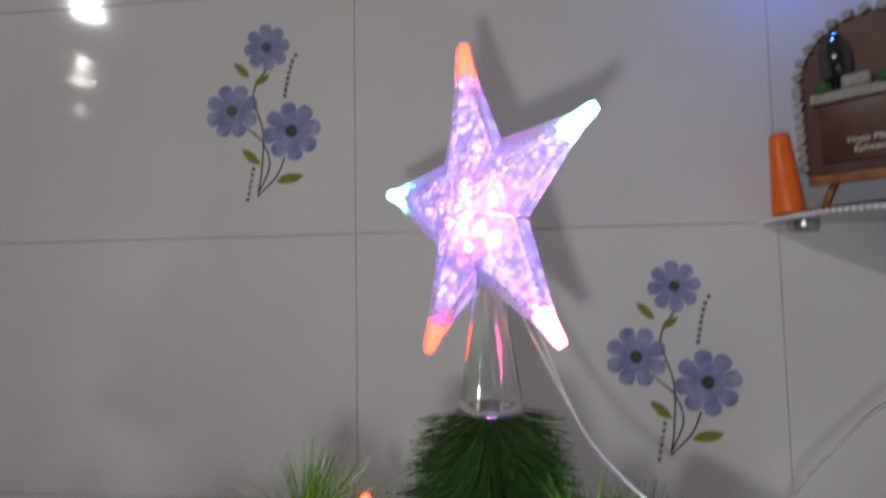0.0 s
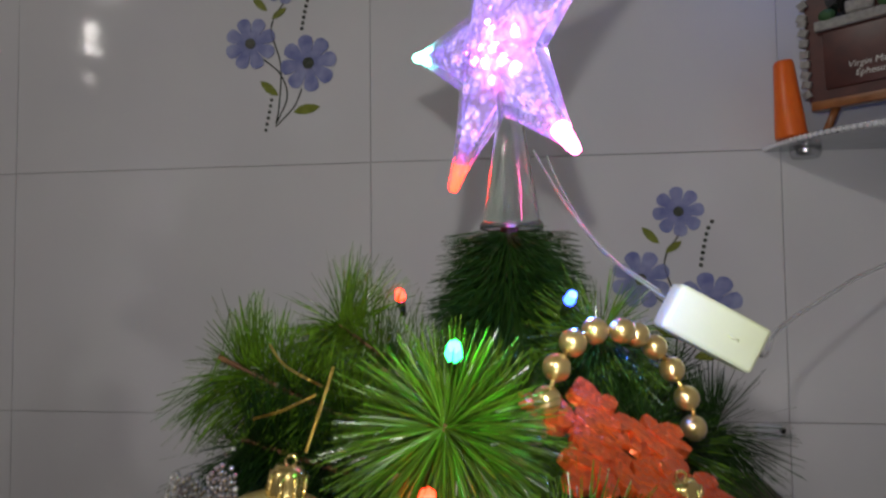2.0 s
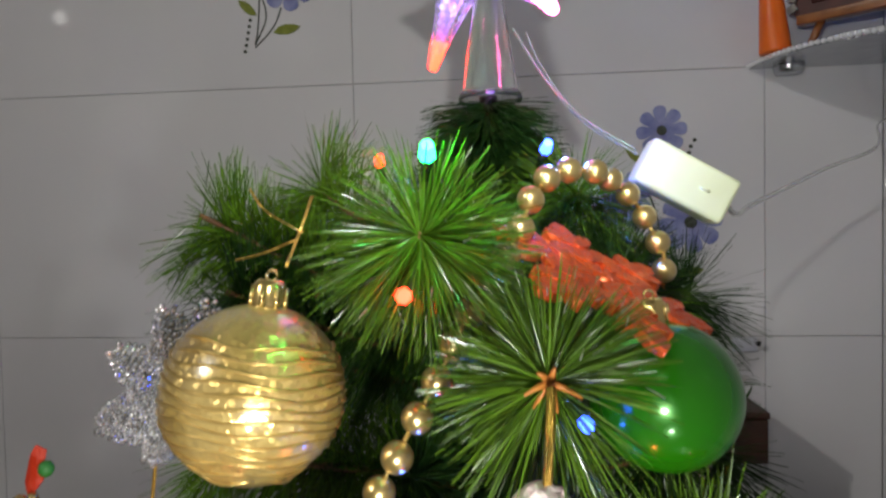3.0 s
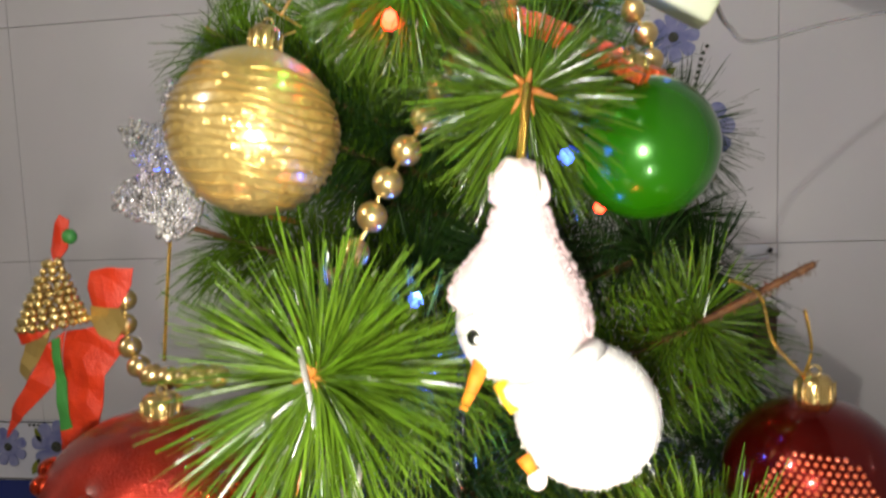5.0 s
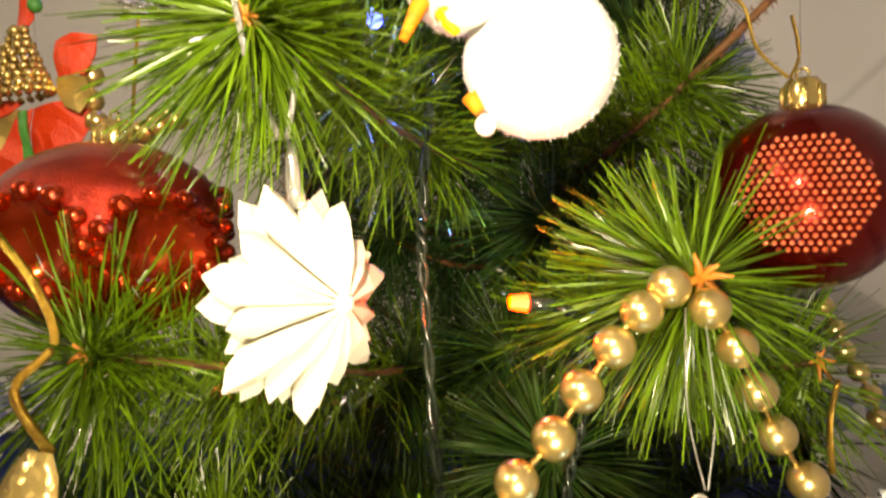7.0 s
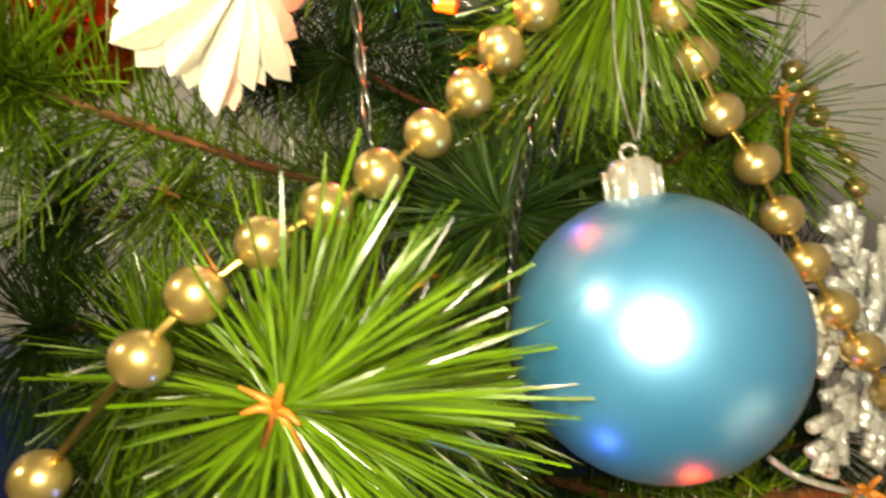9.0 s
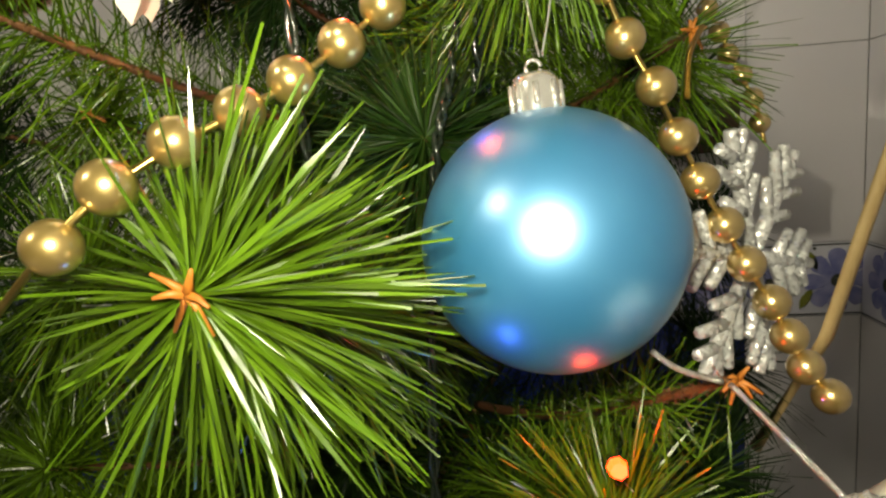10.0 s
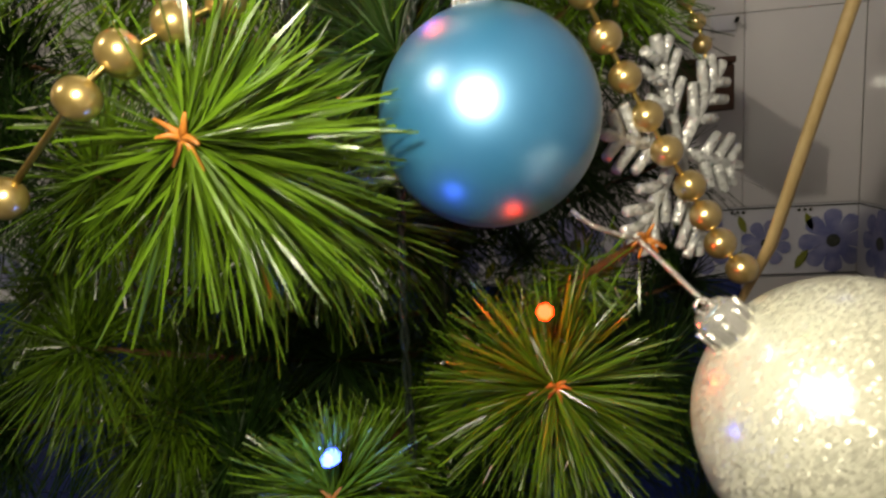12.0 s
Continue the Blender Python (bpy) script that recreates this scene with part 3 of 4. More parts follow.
# ---- ornaments ----
def eyelet(parent, z, metal, r=0.0046, h=0.007):
    cap = part("cap", lathe([(r * 0.95, z - 0.002), (r, z), (r * 0.96, z + h * 0.75), (r * 0.7, z + h), (0.0004, z + h)], 14), metal, parent, "ribbed metallic cap")
    bm = bmesh.new()
    for k in range(8):
        a = 2 * math.pi * k / 8
        tube_into(bm, [(r * math.cos(a), r * math.sin(a), z - 0.001), (r * 0.97 * math.cos(a), r * 0.97 * math.sin(a), z + h * 0.75)], 0.0006, 5)
    part("rib", bm, metal, cap)
    part("loop", tube([(0.0014 * math.cos(b), 0, z + h + 0.0010 + 0.0014 * math.sin(b)) for b in (0.5 * n for n in range(13))], 0.0004, 5), metal, cap)


def bauble(name, place, r, material, metal, label, turn=(0, 0, 0), squash=1.0, seg=64):
    b = thing(name, place, label, "bauble", "baubles on the tree", turn=turn)
    part("ball", ball(r, seg=seg, squash=squash), material, b)
    eyelet(b, r * squash - 0.0008, metal)
    return b


def hanger(parent_name, pts, material, label, r=0.00045):
    h = thing(parent_name, pts[0], label, "hanging thread", "hanging threads")
    part("thread", tube([Vector(p) - Vector(pts[0]) for p in glide(pts, 6)], r, 5), material, h)
    return h


def pearl_mesh(r):
    me = bpy.data.meshes.new("pearl")
    bm = ball(r, seg=20)
    bm.to_mesh(me)
    bm.free()
    for p in me.polygons:
        p.use_smooth = True
    me.materials.append(PEARL)
    return me


def garland(pts, r, gap, label, exact=False):
    """A string of pearls along the line, one every gap."""
    line = glide(pts, 24)
    g = thing("bead_garland", line[0], label, "garland", "bead garlands")
    me, run, last, spots = pearl_mesh(r), 0.0, line[0], [line[0]]
    for p in line[1:]:
        run += (p - last).length
        last = p
        if run >= gap:
            spots.append(p)
            run = 0.0
    for p in [Vector(q) for q in pts] if exact else spots:
        ob = new("pearl", me)
        ob.parent, ob.location = g, p - line[0] + Vector((random.uniform(-1, 1), random.uniform(-1, 1), random.uniform(-1, 1))) * 0.0004
        ob.rotation_euler = (random.uniform(0, 6), random.uniform(0, 6), 0)
    part("string", tube([p - line[0] for p in line[::4]] + [line[-1] - line[0]], 0.0007, 5), PEARL_LINK, g, "gold cord between the pearls")
    return g


def gold_ball():
    b = bauble("gold_bauble", (-0.002, -0.564, 1.0925), 0.0222, GOLD_GLITTER, GOLD_CAP, "pale gold glitter bauble with ribbed bands", (-6, 8, 0))
    for k in range(13):
        z = 0.0222 * (-0.82 + 1.42 * k / 12)
        rr = math.sqrt(0.0222 ** 2 - z * z) + 0.0001
        pts = [(rr * math.cos(a), rr * math.sin(a), z + 0.0006 * math.sin(5 * a + k)) for a in (2 * math.pi * j / 48 for j in range(49))]
        part("band", tube(pts, 0.00042, 5), GOLD_SATIN, b)


def faceted_ball():
    """Red bauble with one ring of round mirror dishes, each in a wreath of beads."""
    b = thing("faceted_bauble", (-0.0315, -0.573, 0.9930), "shiny red bauble with round mirror dishes in bead wreaths", "bauble", "baubles on the tree", turn=(0, 5, 0))
    big, flat = 0.0308, 0.84
    dishes = [Vector((math.cos(a) * 0.985, math.sin(a) * 0.985, 0.05)) for a in (2 * math.pi * k / 6 - 0.56 for k in range(6))]
    bm = ball(big, seg=112)
    for v in bm.verts:
        near = max(v.co.normalized().dot(q) for q in dishes)
        if near > 0.893:
            v.co *= 1 - 0.24 * min(1.0, (near - 0.893) / 0.085) ** 0.55
        v.co.z *= flat
    shell = part("ball", bm, RED_FROST, b, "red bauble, frosted on the shoulder")
    shell.data.materials.append(RED_FACET)
    for p in shell.data.polygons:
        c = Vector((p.center.x, p.center.y, p.center.z / flat)).normalized()
        p.material_index = 1 if max(c.dot(q) for q in dishes) > 0.885 or c.z < 0.10 else 0
    bead = bpy.data.meshes.new("rim_bead")
    bm = ball(0.0029, seg=12, squash=0.9)
    bm.to_mesh(bead)
    bm.free()
    bead.materials.append(RED_FACET)
    for p in bead.polygons:
        p.use_smooth = True
    for q in dishes:
        s = q.cross(Vector((0, 0, 1))).normalized()
        u = s.cross(q)
        for k in range(11):
            a = 2 * math.pi * k / 11 + 0.3
            p = (q + (s * math.cos(a) + u * math.sin(a)) * 0.50).normalized() * (big - 0.0004)
            ob = new("rim_bead", bead)
            ob.parent, ob.location = b, (p.x, p.y, p.z * flat)
    eyelet(b, big * flat - 0.0008, GOLD_CAP, 0.0050, 0.006)


def studded_ball():
    b = bauble("studded_bauble", (0.143, -0.554, 0.995), 0.0225, RED_BALL, GOLD_CAP, "dark red bauble with a disc of pale studs", (0, 0, -12))
    bm = bmesh.new()
    c = Vector((-0.12, -0.99, 0.06)).normalized()
    s = c.cross(Vector((0, 0, 1))).normalized()
    u = s.cross(c)
    for i in range(-9, 10):
        for j in range(-9, 10):
            x, y = (i + 0.5 * (j % 2)) * 0.078, j * 0.068
            if math.hypot(x, y) > 0.60:
                continue
            p = (c * math.sqrt(max(0, 1 - x * x - y * y)) + s * x + u * y) * 0.0226
            bmesh.ops.create_icosphere(bm, subdivisions=1, radius=0.00072, matrix=Matrix.Translation(p))
    tagged(part("studs", bm, RED_STUD, b, "hexagonal field of small pale red studs"), kind="stuff")


def snowman():
    s = thing("snowman_ornament", (0.075, -0.590, 1.035), "white plush snowman with pale pink hat, hanging tilted", "ornament")

    def at(x, z, y=-0.590):
        return Vector((x - 0.075, y + 0.590, z - 1.035))
    head_at, body_at, pom_at = at(0.0672, 1.0458), at(0.0810, 1.0256), at(0.0676, 1.0748)
    part("body", ball(0.0155, body_at, 48, 1.0), PLUSH, s)
    part("head", ball(0.0140, head_at, 48, 0.96), PLUSH, s)
    part("collar", tube([at(0.0640, 1.0325, -0.5985), at(0.0695, 1.0330, -0.6025), at(0.0770, 1.0375, -0.6020), at(0.0830, 1.0420, -0.5960)], 0.0026, 10, 0.0022), PLUSH, s, "plush white scarf roll")
    profile = [(0.0144, 0.0005), (0.0150, 0.0030), (0.0142, 0.0068), (0.0122, 0.0112), (0.0097, 0.0150), (0.0074, 0.0186), (0.0062, 0.0218), (0.0054, 0.0248), (0.0030, 0.0280), (0.0002, 0.0285)]
    bm = lathe(profile, 32)
    for v in bm.verts:
        u = max(0.0, 1 - v.co.z / 0.02)
        v.co.z -= 0.30 * v.co.x * u
        v.co += head_at + Vector((0.0008 * (1 - u), 0, 0))
    hat = part("hat", bm, PINK_PLUSH, s)
    bm = ball(0.0062, (0, 0, 0), 28)
    for v in bm.verts:
        v.co = v.co * (1 + 0.30 * noise.noise(v.co * 420)) + pom_at
    part("pompom", bm, PINK_PLUSH, hat, "shaggy pale pink pompom")
    seeds = []
    for c, r, n in ((body_at, 0.0153, 1500), (head_at, 0.0136, 900)):
        for _ in range(n):
            w = Vector((random.gauss(0, 1), random.gauss(0, 1), random.gauss(0, 1))).normalized()
            seeds.append((c + w * r, (w + 0.5 * Vector((random.uniform(-1, 1), random.uniform(-1, 1), random.uniform(-1, 1)))).normalized(), random.uniform(0.0004, 0.0010), 0.00016))
    needles("fluff", seeds, PLUSH, s)
    seeds = []
    for _ in range(2200):
        k, f, a = random.randrange(7), random.random(), random.uniform(0, 6.283)
        r, z = (p + (q - p) * f for p, q in zip(profile[k], profile[k + 1]))
        u = max(0.0, 1 - z / 0.02)
        root = head_at + Vector((r * math.cos(a) + 0.0008 * (1 - u), r * math.sin(a), z - 0.30 * r * math.cos(a) * u))
        seeds.append((root, Vector((math.cos(a), math.sin(a), random.uniform(-0.6, 0.6))).normalized(), random.uniform(0.0006, 0.0014), 0.00022))
    for _ in range(500):
        w = Vector((random.gauss(0, 1), random.gauss(0, 1), random.gauss(0, 1))).normalized()
        seeds.append((pom_at + w * 0.0052, w, random.uniform(0.0006, 0.0016), 0.00022))
    needles("fluff", seeds, PINK_PLUSH, hat)
    eye = part("eye", ball(0.0019, at(0.0582, 1.0448, -0.6000), 16), BLACK, s)
    # the eye's highlight, put in as a small white ball
    part("glint", ball(0.0007, at(0.0586, 1.0447, -0.6017), 8), PLUSH, eye, "highlight on the eye, modelled as a white ball")
    part("nose", tube([at(0.0592, 1.0390, -0.5970), at(0.0574, 1.0345, -0.599), at(0.0552, 1.0298, -0.6005)], 0.0021, 12, 0.0009), ORANGE, s)
    part("scarf", tube([at(0.0630, 1.0345, -0.5985), at(0.0642, 1.0322, -0.6005), at(0.0658, 1.0300, -0.6020)], 0.0018, 8, 0.0010), YELLOW, s)
    part("arm", tube([at(0.0672, 1.0185, -0.597), at(0.0692, 1.0155, -0.598)], 0.0018, 8, 0.0012), ORANGE, s, "brown felt hand")
    part("foot", ball(0.0022, at(0.0700, 1.0130, -0.596), 12), PLUSH, s)


def white_star():
    """A two-sided rosette of folded points round a raised hub."""
    s = thing("starburst_ornament", (0.0310, -0.600, 0.9795), "white pearly folded rosette star ornament on silver cord", "ornament", turn=(0, 0, 64))
    count, rise = 14, 0.0125
    for side in (-1, 1):
        for k in range(count):
            a, half = 2 * math.pi * (k + (0.5 if side > 0 else 0.0)) / count + 0.12, math.pi / count
            reach = (0.0245 if k % 2 == 0 else 0.0205) * random.uniform(0.95, 1.05)

            def spot(r, turn_by, up):
                return (r * math.cos(a + turn_by), side * up * (1.0 if side < 0 else 0.45), r * math.sin(a + turn_by))
            bm = bmesh.new()
            hub = bm.verts.new(spot(0.0012, 0, rise))
            ridge = [bm.verts.new(spot(reach * r, 0, h)) for r, h in ((0.45, rise * 0.80), (0.80, rise * 0.42))]
            tip = bm.verts.new(spot(reach, 0, 0.0012))
            foot = bm.verts.new(spot(reach * 0.3, 0, 0.0006))
            for sign in (-1, 1):
                edge = [bm.verts.new(spot(reach * r, sign * half * w, h)) for r, w, h in ((0.40, 0.98, rise * 0.52), (0.74, 0.98, rise * 0.14), (0.87, 0.60, rise * 0.08))]
                chain = [hub] + ridge + [tip]
                bm.faces.new((chain[0], chain[1], edge[0]))
                bm.faces.new((chain[1], chain[2], edge[1], edge[0]))
                bm.faces.new((chain[2], edge[2], edge[1]))
                bm.faces.new((chain[2], chain[3], edge[2]))
                bm.faces.new((foot, edge[0], edge[1]))
                bm.faces.new((foot, edge[1], edge[2], tip))
                bm.faces.new((foot, hub, edge[0]))
            bmesh.ops.recalc_face_normals(bm, faces=bm.faces[:])
            part("point", bm, WHITE_ORN, s, smooth=False)
    part("hub", ball(0.0022, (0, -rise * 0.93, 0), 14, 1.0), WHITE_ORN, s)
    part("tab", tube([(0.000, 0, 0.019), (-0.0004, 0, 0.024), (-0.0004, 0, 0.029), (0.0, 0, 0.0325)], 0.0022, 8, 0.0010), CAP, s, "clear plastic hanging tab")


def crystal_flake(name, place, r, material, label, turn, bar):
    f = thing(name, place, label, "ornament", "snowflake ornaments", turn=turn)
    for k in range(6):
        a = radians(60 * k)

        def spot(x, z, c=math.cos(a), sn=math.sin(a)):
            return Vector((c * x - sn * z, 0, sn * x + c * z))
        arm = part("arm", tube([spot(0, 0), spot(0.5 * r, 0), spot(0.96 * r, 0), spot(0.985 * r, 0), spot(r, 0)], bar, 8, bar * 0.8), material, f)
        for u, l in ((0.36, 0.24), (0.58, 0.26), (0.78, 0.18)):
            for side in (1, -1):
                reach = [spot((u + l * 0.85 * g) * r, side * l * g * r) for g in (0, 0.5, 0.95, 1.0)]
                part("side_bar", tube(reach, bar * 0.92, 7, bar * 0.72), material, arm)
    return f


def petal_flake(place, turn):
    """The red snowflake: broad arms of overlapping leaf-shaped lobes, seen nearly edge on."""
    f = thing("red_snowflake", place, "red-orange glitter snowflake lying on the branches", "ornament", "snowflake ornaments", turn=turn)
    for k in range(6):
        for n, (u, reach, spread) in enumerate(((0.003, 0.014, 0), (0.011, 0.014, 0), (0.020, 0.014, 0), (0.009, 0.012, 48), (0.009, 0.012, -48), (0.018, 0.011, 48), (0.018, 0.011, -48))):
            c, s = math.cos(radians(60 * k)), math.sin(radians(60 * k))
            way = radians(60 * k + spread)
            out = [(c * u + math.cos(way) * a * reach - math.sin(way) * b * reach, s * u + math.sin(way) * a * reach + math.cos(way) * b * reach) for a, b in ((0, 0.12), (0.4, 0.27), (0.8, 0.22), (1.0, 0), (0.8, -0.22), (0.4, -0.27), (0, -0.12))]
            part("lobe", plate(out, -0.0011 - 0.00013 * n, 0.0011 + 0.00013 * n), RED_GLITTER, f, smooth=False)


def glitter_leaf(bm, root, way, up, reach, wide):
    """A cupped leaf with a raised vein."""
    way = Vector(way).normalized()
    side = way.cross(Vector(up)).normalized()
    lift = side.cross(way)
    rows = []
    for u in (0.0, 0.15, 0.35, 0.55, 0.75, 0.9, 1.0):
        w = wide * math.sin(math.pi * min(1, 0.08 + u * 0.92)) ** 0.7
        c = Vector(root) + way * reach * u + lift * reach * 0.18 * u * u
        rows.append([bm.verts.new(c + side * w * v + lift * (0.25 * w * (1 - abs(v)) + 0.0005 * math.sin(u * 20))) for v in (-1, -0.5, 0, 0.5, 1)])
    for a, b in zip(rows, rows[1:]):
        for n in range(4):
            bm.faces.new((a[n], a[n + 1], b[n + 1], b[n]))
    return bm


def solid(ob, thick):
    m = ob.modifiers.new("thickness", "SOLIDIFY")
    m.thickness = thick
    return ob


def silver_leaves():
    f = thing("silver_leaf_pick", (-0.0400, -0.5275, 1.0780), "silver beaded leaf spray on branch end", "ornament")
    for way, reach, wide in (((-0.50, -0.3, 0.75), 0.028, 0.0075), ((-0.98, -0.3, -0.12), 0.024, 0.0080), ((0.10, -0.25, 1.0), 0.036, 0.0075), ((0.38, -0.1, 0.92), 0.038, 0.0060), ((-0.45, -0.3, -0.85), 0.018, 0.0055)):
        way = Vector(way).normalized()
        side = way.cross(Vector((0.1, -1, 0.1))).normalized()
        lift = side.cross(way)
        leaf = solid(part("leaf", glitter_leaf(bmesh.new(), (0, 0, 0), way, (0.1, -1, 0.1), reach, wide * 0.16), SILVER_GLITTER, f), 0.0004)
        bm = bmesh.new()
        for n in range(18):
            u = (n + 0.4) / 18
            w = wide * math.sin(math.pi * min(1, 0.10 + u * 0.88)) ** 0.7
            across = max(1, round(w / 0.0013))
            for k in range(-across, across + 1):
                p = way * reach * (u + 0.05 * abs(k) / across) + side * w * k / across + lift * (reach * 0.18 * u * u + 0.0006)
                p += Vector((random.gauss(0, 1), random.gauss(0, 1), random.gauss(0, 1))) * 0.00022
                bmesh.ops.create_icosphere(bm, subdivisions=1, radius=random.uniform(0.00075, 0.00125), matrix=Matrix.Translation(p))
        tagged(part("bead_cover", bm, SILVER_GLITTER, leaf, "small silver beads"), kind="stuff")
    part("stalk", tube([(0, 0, 0), (0.012, 0.006, -0.006), (0.028, 0.02, -0.012)], 0.0011, 6), TIP, f, "orange-brown stalk")


def gold_leaf_pick():
    f = thing("gold_leaf_ornament", (-0.006, -0.630, 0.945), "gold glitter veined leaf ornament hanging on gold cord", "ornament")
    for place, way, reach, wide in (((0, 0, 0.014), (-0.2, -0.2, -1), 0.024, 0.006), ((0.002, 0, 0.004), (0.45, -0.2, -1), 0.026, 0.006), ((-0.002, -0.002, -0.006), (-0.5, -0.4, -0.8), 0.026, 0.010), ((0.001, 0, -0.012), (0.25, -0.3, -1), 0.020, 0.007)):
        solid(part("leaf", glitter_leaf(bmesh.new(), place, way, (0.1, -1, 0.1), reach, wide), GOLD_GLITTER, f), 0.0006)


def red_bow():
    b = thing("ribbon_bow", (-0.077, -0.546, 1.045), "red ribbon bow with gold bead bell and green stem", "ornament")

    def leaf(name, outline, y, bend, material, label=""):
        """A cut sheet of cloth, bent about its upright middle."""
        bm = plate(outline, y, y + 0.0005)
        bmesh.ops.triangulate(bm, faces=[f for f in bm.faces if len(f.verts) > 4])
        bmesh.ops.subdivide_edges(bm, edges=bm.edges[:], cuts=2, use_grid_fill=True)
        mid = sum(p[0] for p in outline) / len(outline)
        for v in bm.verts:
            v.co.y += bend * (v.co.x - mid) ** 2 + 0.0005 * math.sin(v.co.z * 420 + v.co.x * 300)
        return part(name, bm, material, b, label, smooth=False)
    leaf("tail", [(-0.0014, -0.010), (0.0062, -0.009), (0.0171, -0.0072), (0.0153, -0.0174), (0.0104, -0.0249), (0.0081, -0.0391), (0.0004, -0.0545), (-0.003, -0.0478), (-0.0091, -0.0528), (-0.0072, -0.0374), (-0.0041, -0.0222)], 0.001, 22, RED_CLOTH)
    leaf("tail", [(-0.0018, -0.010), (-0.0031, -0.0203), (-0.0064, -0.0279), (-0.0174, -0.0375), (-0.0274, -0.0464), (-0.0227, -0.0357), (-0.0131, -0.0241), (-0.0065, -0.0137)], -0.001, 18, RED_CLOTH)
    leaf("loop", [(0.0102, 0.0094), (0.0176, 0.0107), (0.0244, 0.0099), (0.0233, 0.0047), (0.020, -0.0021), (0.0097, -0.0016), (0.0088, 0.0039)], -0.002, 40, RED_CLOTH)
    leaf("loop", [(0.0018, 0.0274), (0.004, 0.0256), (0.0028, 0.0168), (-0.0004, 0.0114), (-0.0032, 0.016), (-0.0023, 0.0197)], -0.001, 120, RED_CLOTH)
    leaf("loop", [(-0.0188, -0.0086), (-0.0116, -0.0071), (-0.0047, -0.0081), (-0.009, -0.0118), (-0.0167, -0.0143)], -0.0005, 30, RED_CLOTH)
    leaf("lining", [(0.0088, -0.0016), (0.0195, -0.0021), (0.021, -0.0072), (0.0167, -0.0131), (0.0119, -0.0109), (0.009, -0.0063)], -0.0005, 8, GOLD_SATIN, "dull gold back of the ribbon")
    leaf("lining", [(-0.0068, -0.010), (-0.0088, -0.0165), (-0.0163, -0.026), (-0.0191, -0.0232), (-0.0151, -0.0128)], 0.0005, 30, GOLD_SATIN, "dull gold back of the ribbon")
    leaf("stem", [(-0.0032, -0.0118), (-0.0007, -0.0113), (0.0004, -0.0259), (0.0008, -0.0407), (-0.0029, -0.0415), (-0.0029, -0.0278)], -0.003, 60, GREEN_CLOTH, "green felt stem")
    part("bud", ball(0.0022, (0.0048, -0.001, 0.0205), 12, 1.1), GREEN_CLOTH, b, "green felt bud")
    bell = bmesh.new()
    for row in range(9):
        z, r = 0.0125 - 0.0024 * row, 0.0022 + 0.00105 * row
        for k in range(4 + 2 * row):
            a = 2 * math.pi * k / (4 + 2 * row) + row
            p = Vector((r * math.cos(a) - 0.0012 + 0.10 * (z - 0.002), 0.6 * r * math.sin(a) - 0.003, z + 0.12 * r * math.cos(a)))
            bmesh.ops.create_icosphere(bell, subdivisions=1, radius=random.uniform(0.0012, 0.0018), matrix=Matrix.Translation(p))
    tagged(part("bead_bell", bell, GOLD_CAP, b, "bell of small gold beads"), kind="stuff")


def star_arm(angle, reach, notch, rise, ribs):
    """One arm of a hollow star: two ribbed slopes in front and two behind, from a raised middle to the tip."""
    bm = bmesh.new()
    half = math.pi / 5
    way, left, right = ((math.cos(a), math.sin(a)) for a in (angle, angle + half, angle - half))
    for side in (-1, 1):
        for corner in (left, right):
            rows = []
            for n in range(ribs * 2 + 1):
                u = n / (ribs * 2)
                edge_r = (corner[0] * notch + (way[0] * reach - corner[0] * notch) * u, corner[1] * notch + (way[1] * reach - corner[1] * notch) * u)
                ridge = (way[0] * reach * u, way[1] * reach * u)
                lift = rise * (1 - u) + 0.0022
                row = []
                for m in range(9):
                    f = m / 8
                    proud = 0.0012 if (n + m) % 2 else 0.0
                    y = side * ((lift + proud) * (1 - f) + 0.0009 * f)
                    row.append(bm.verts.new((ridge[0] * (1 - f) + edge_r[0] * f, y, ridge[1] * (1 - f) + edge_r[1] * f)))
                rows.append(row)
            for a, b in zip(rows, rows[1:]):
                for m in range(8):
                    bm.faces.new((a[m], a[m + 1], b[m + 1], b[m]))
    bmesh.ops.remove_doubles(bm, verts=bm.verts[:], dist=1e-5)
    bmesh.ops.recalc_face_normals(bm, faces=bm.faces[:])
    return bm


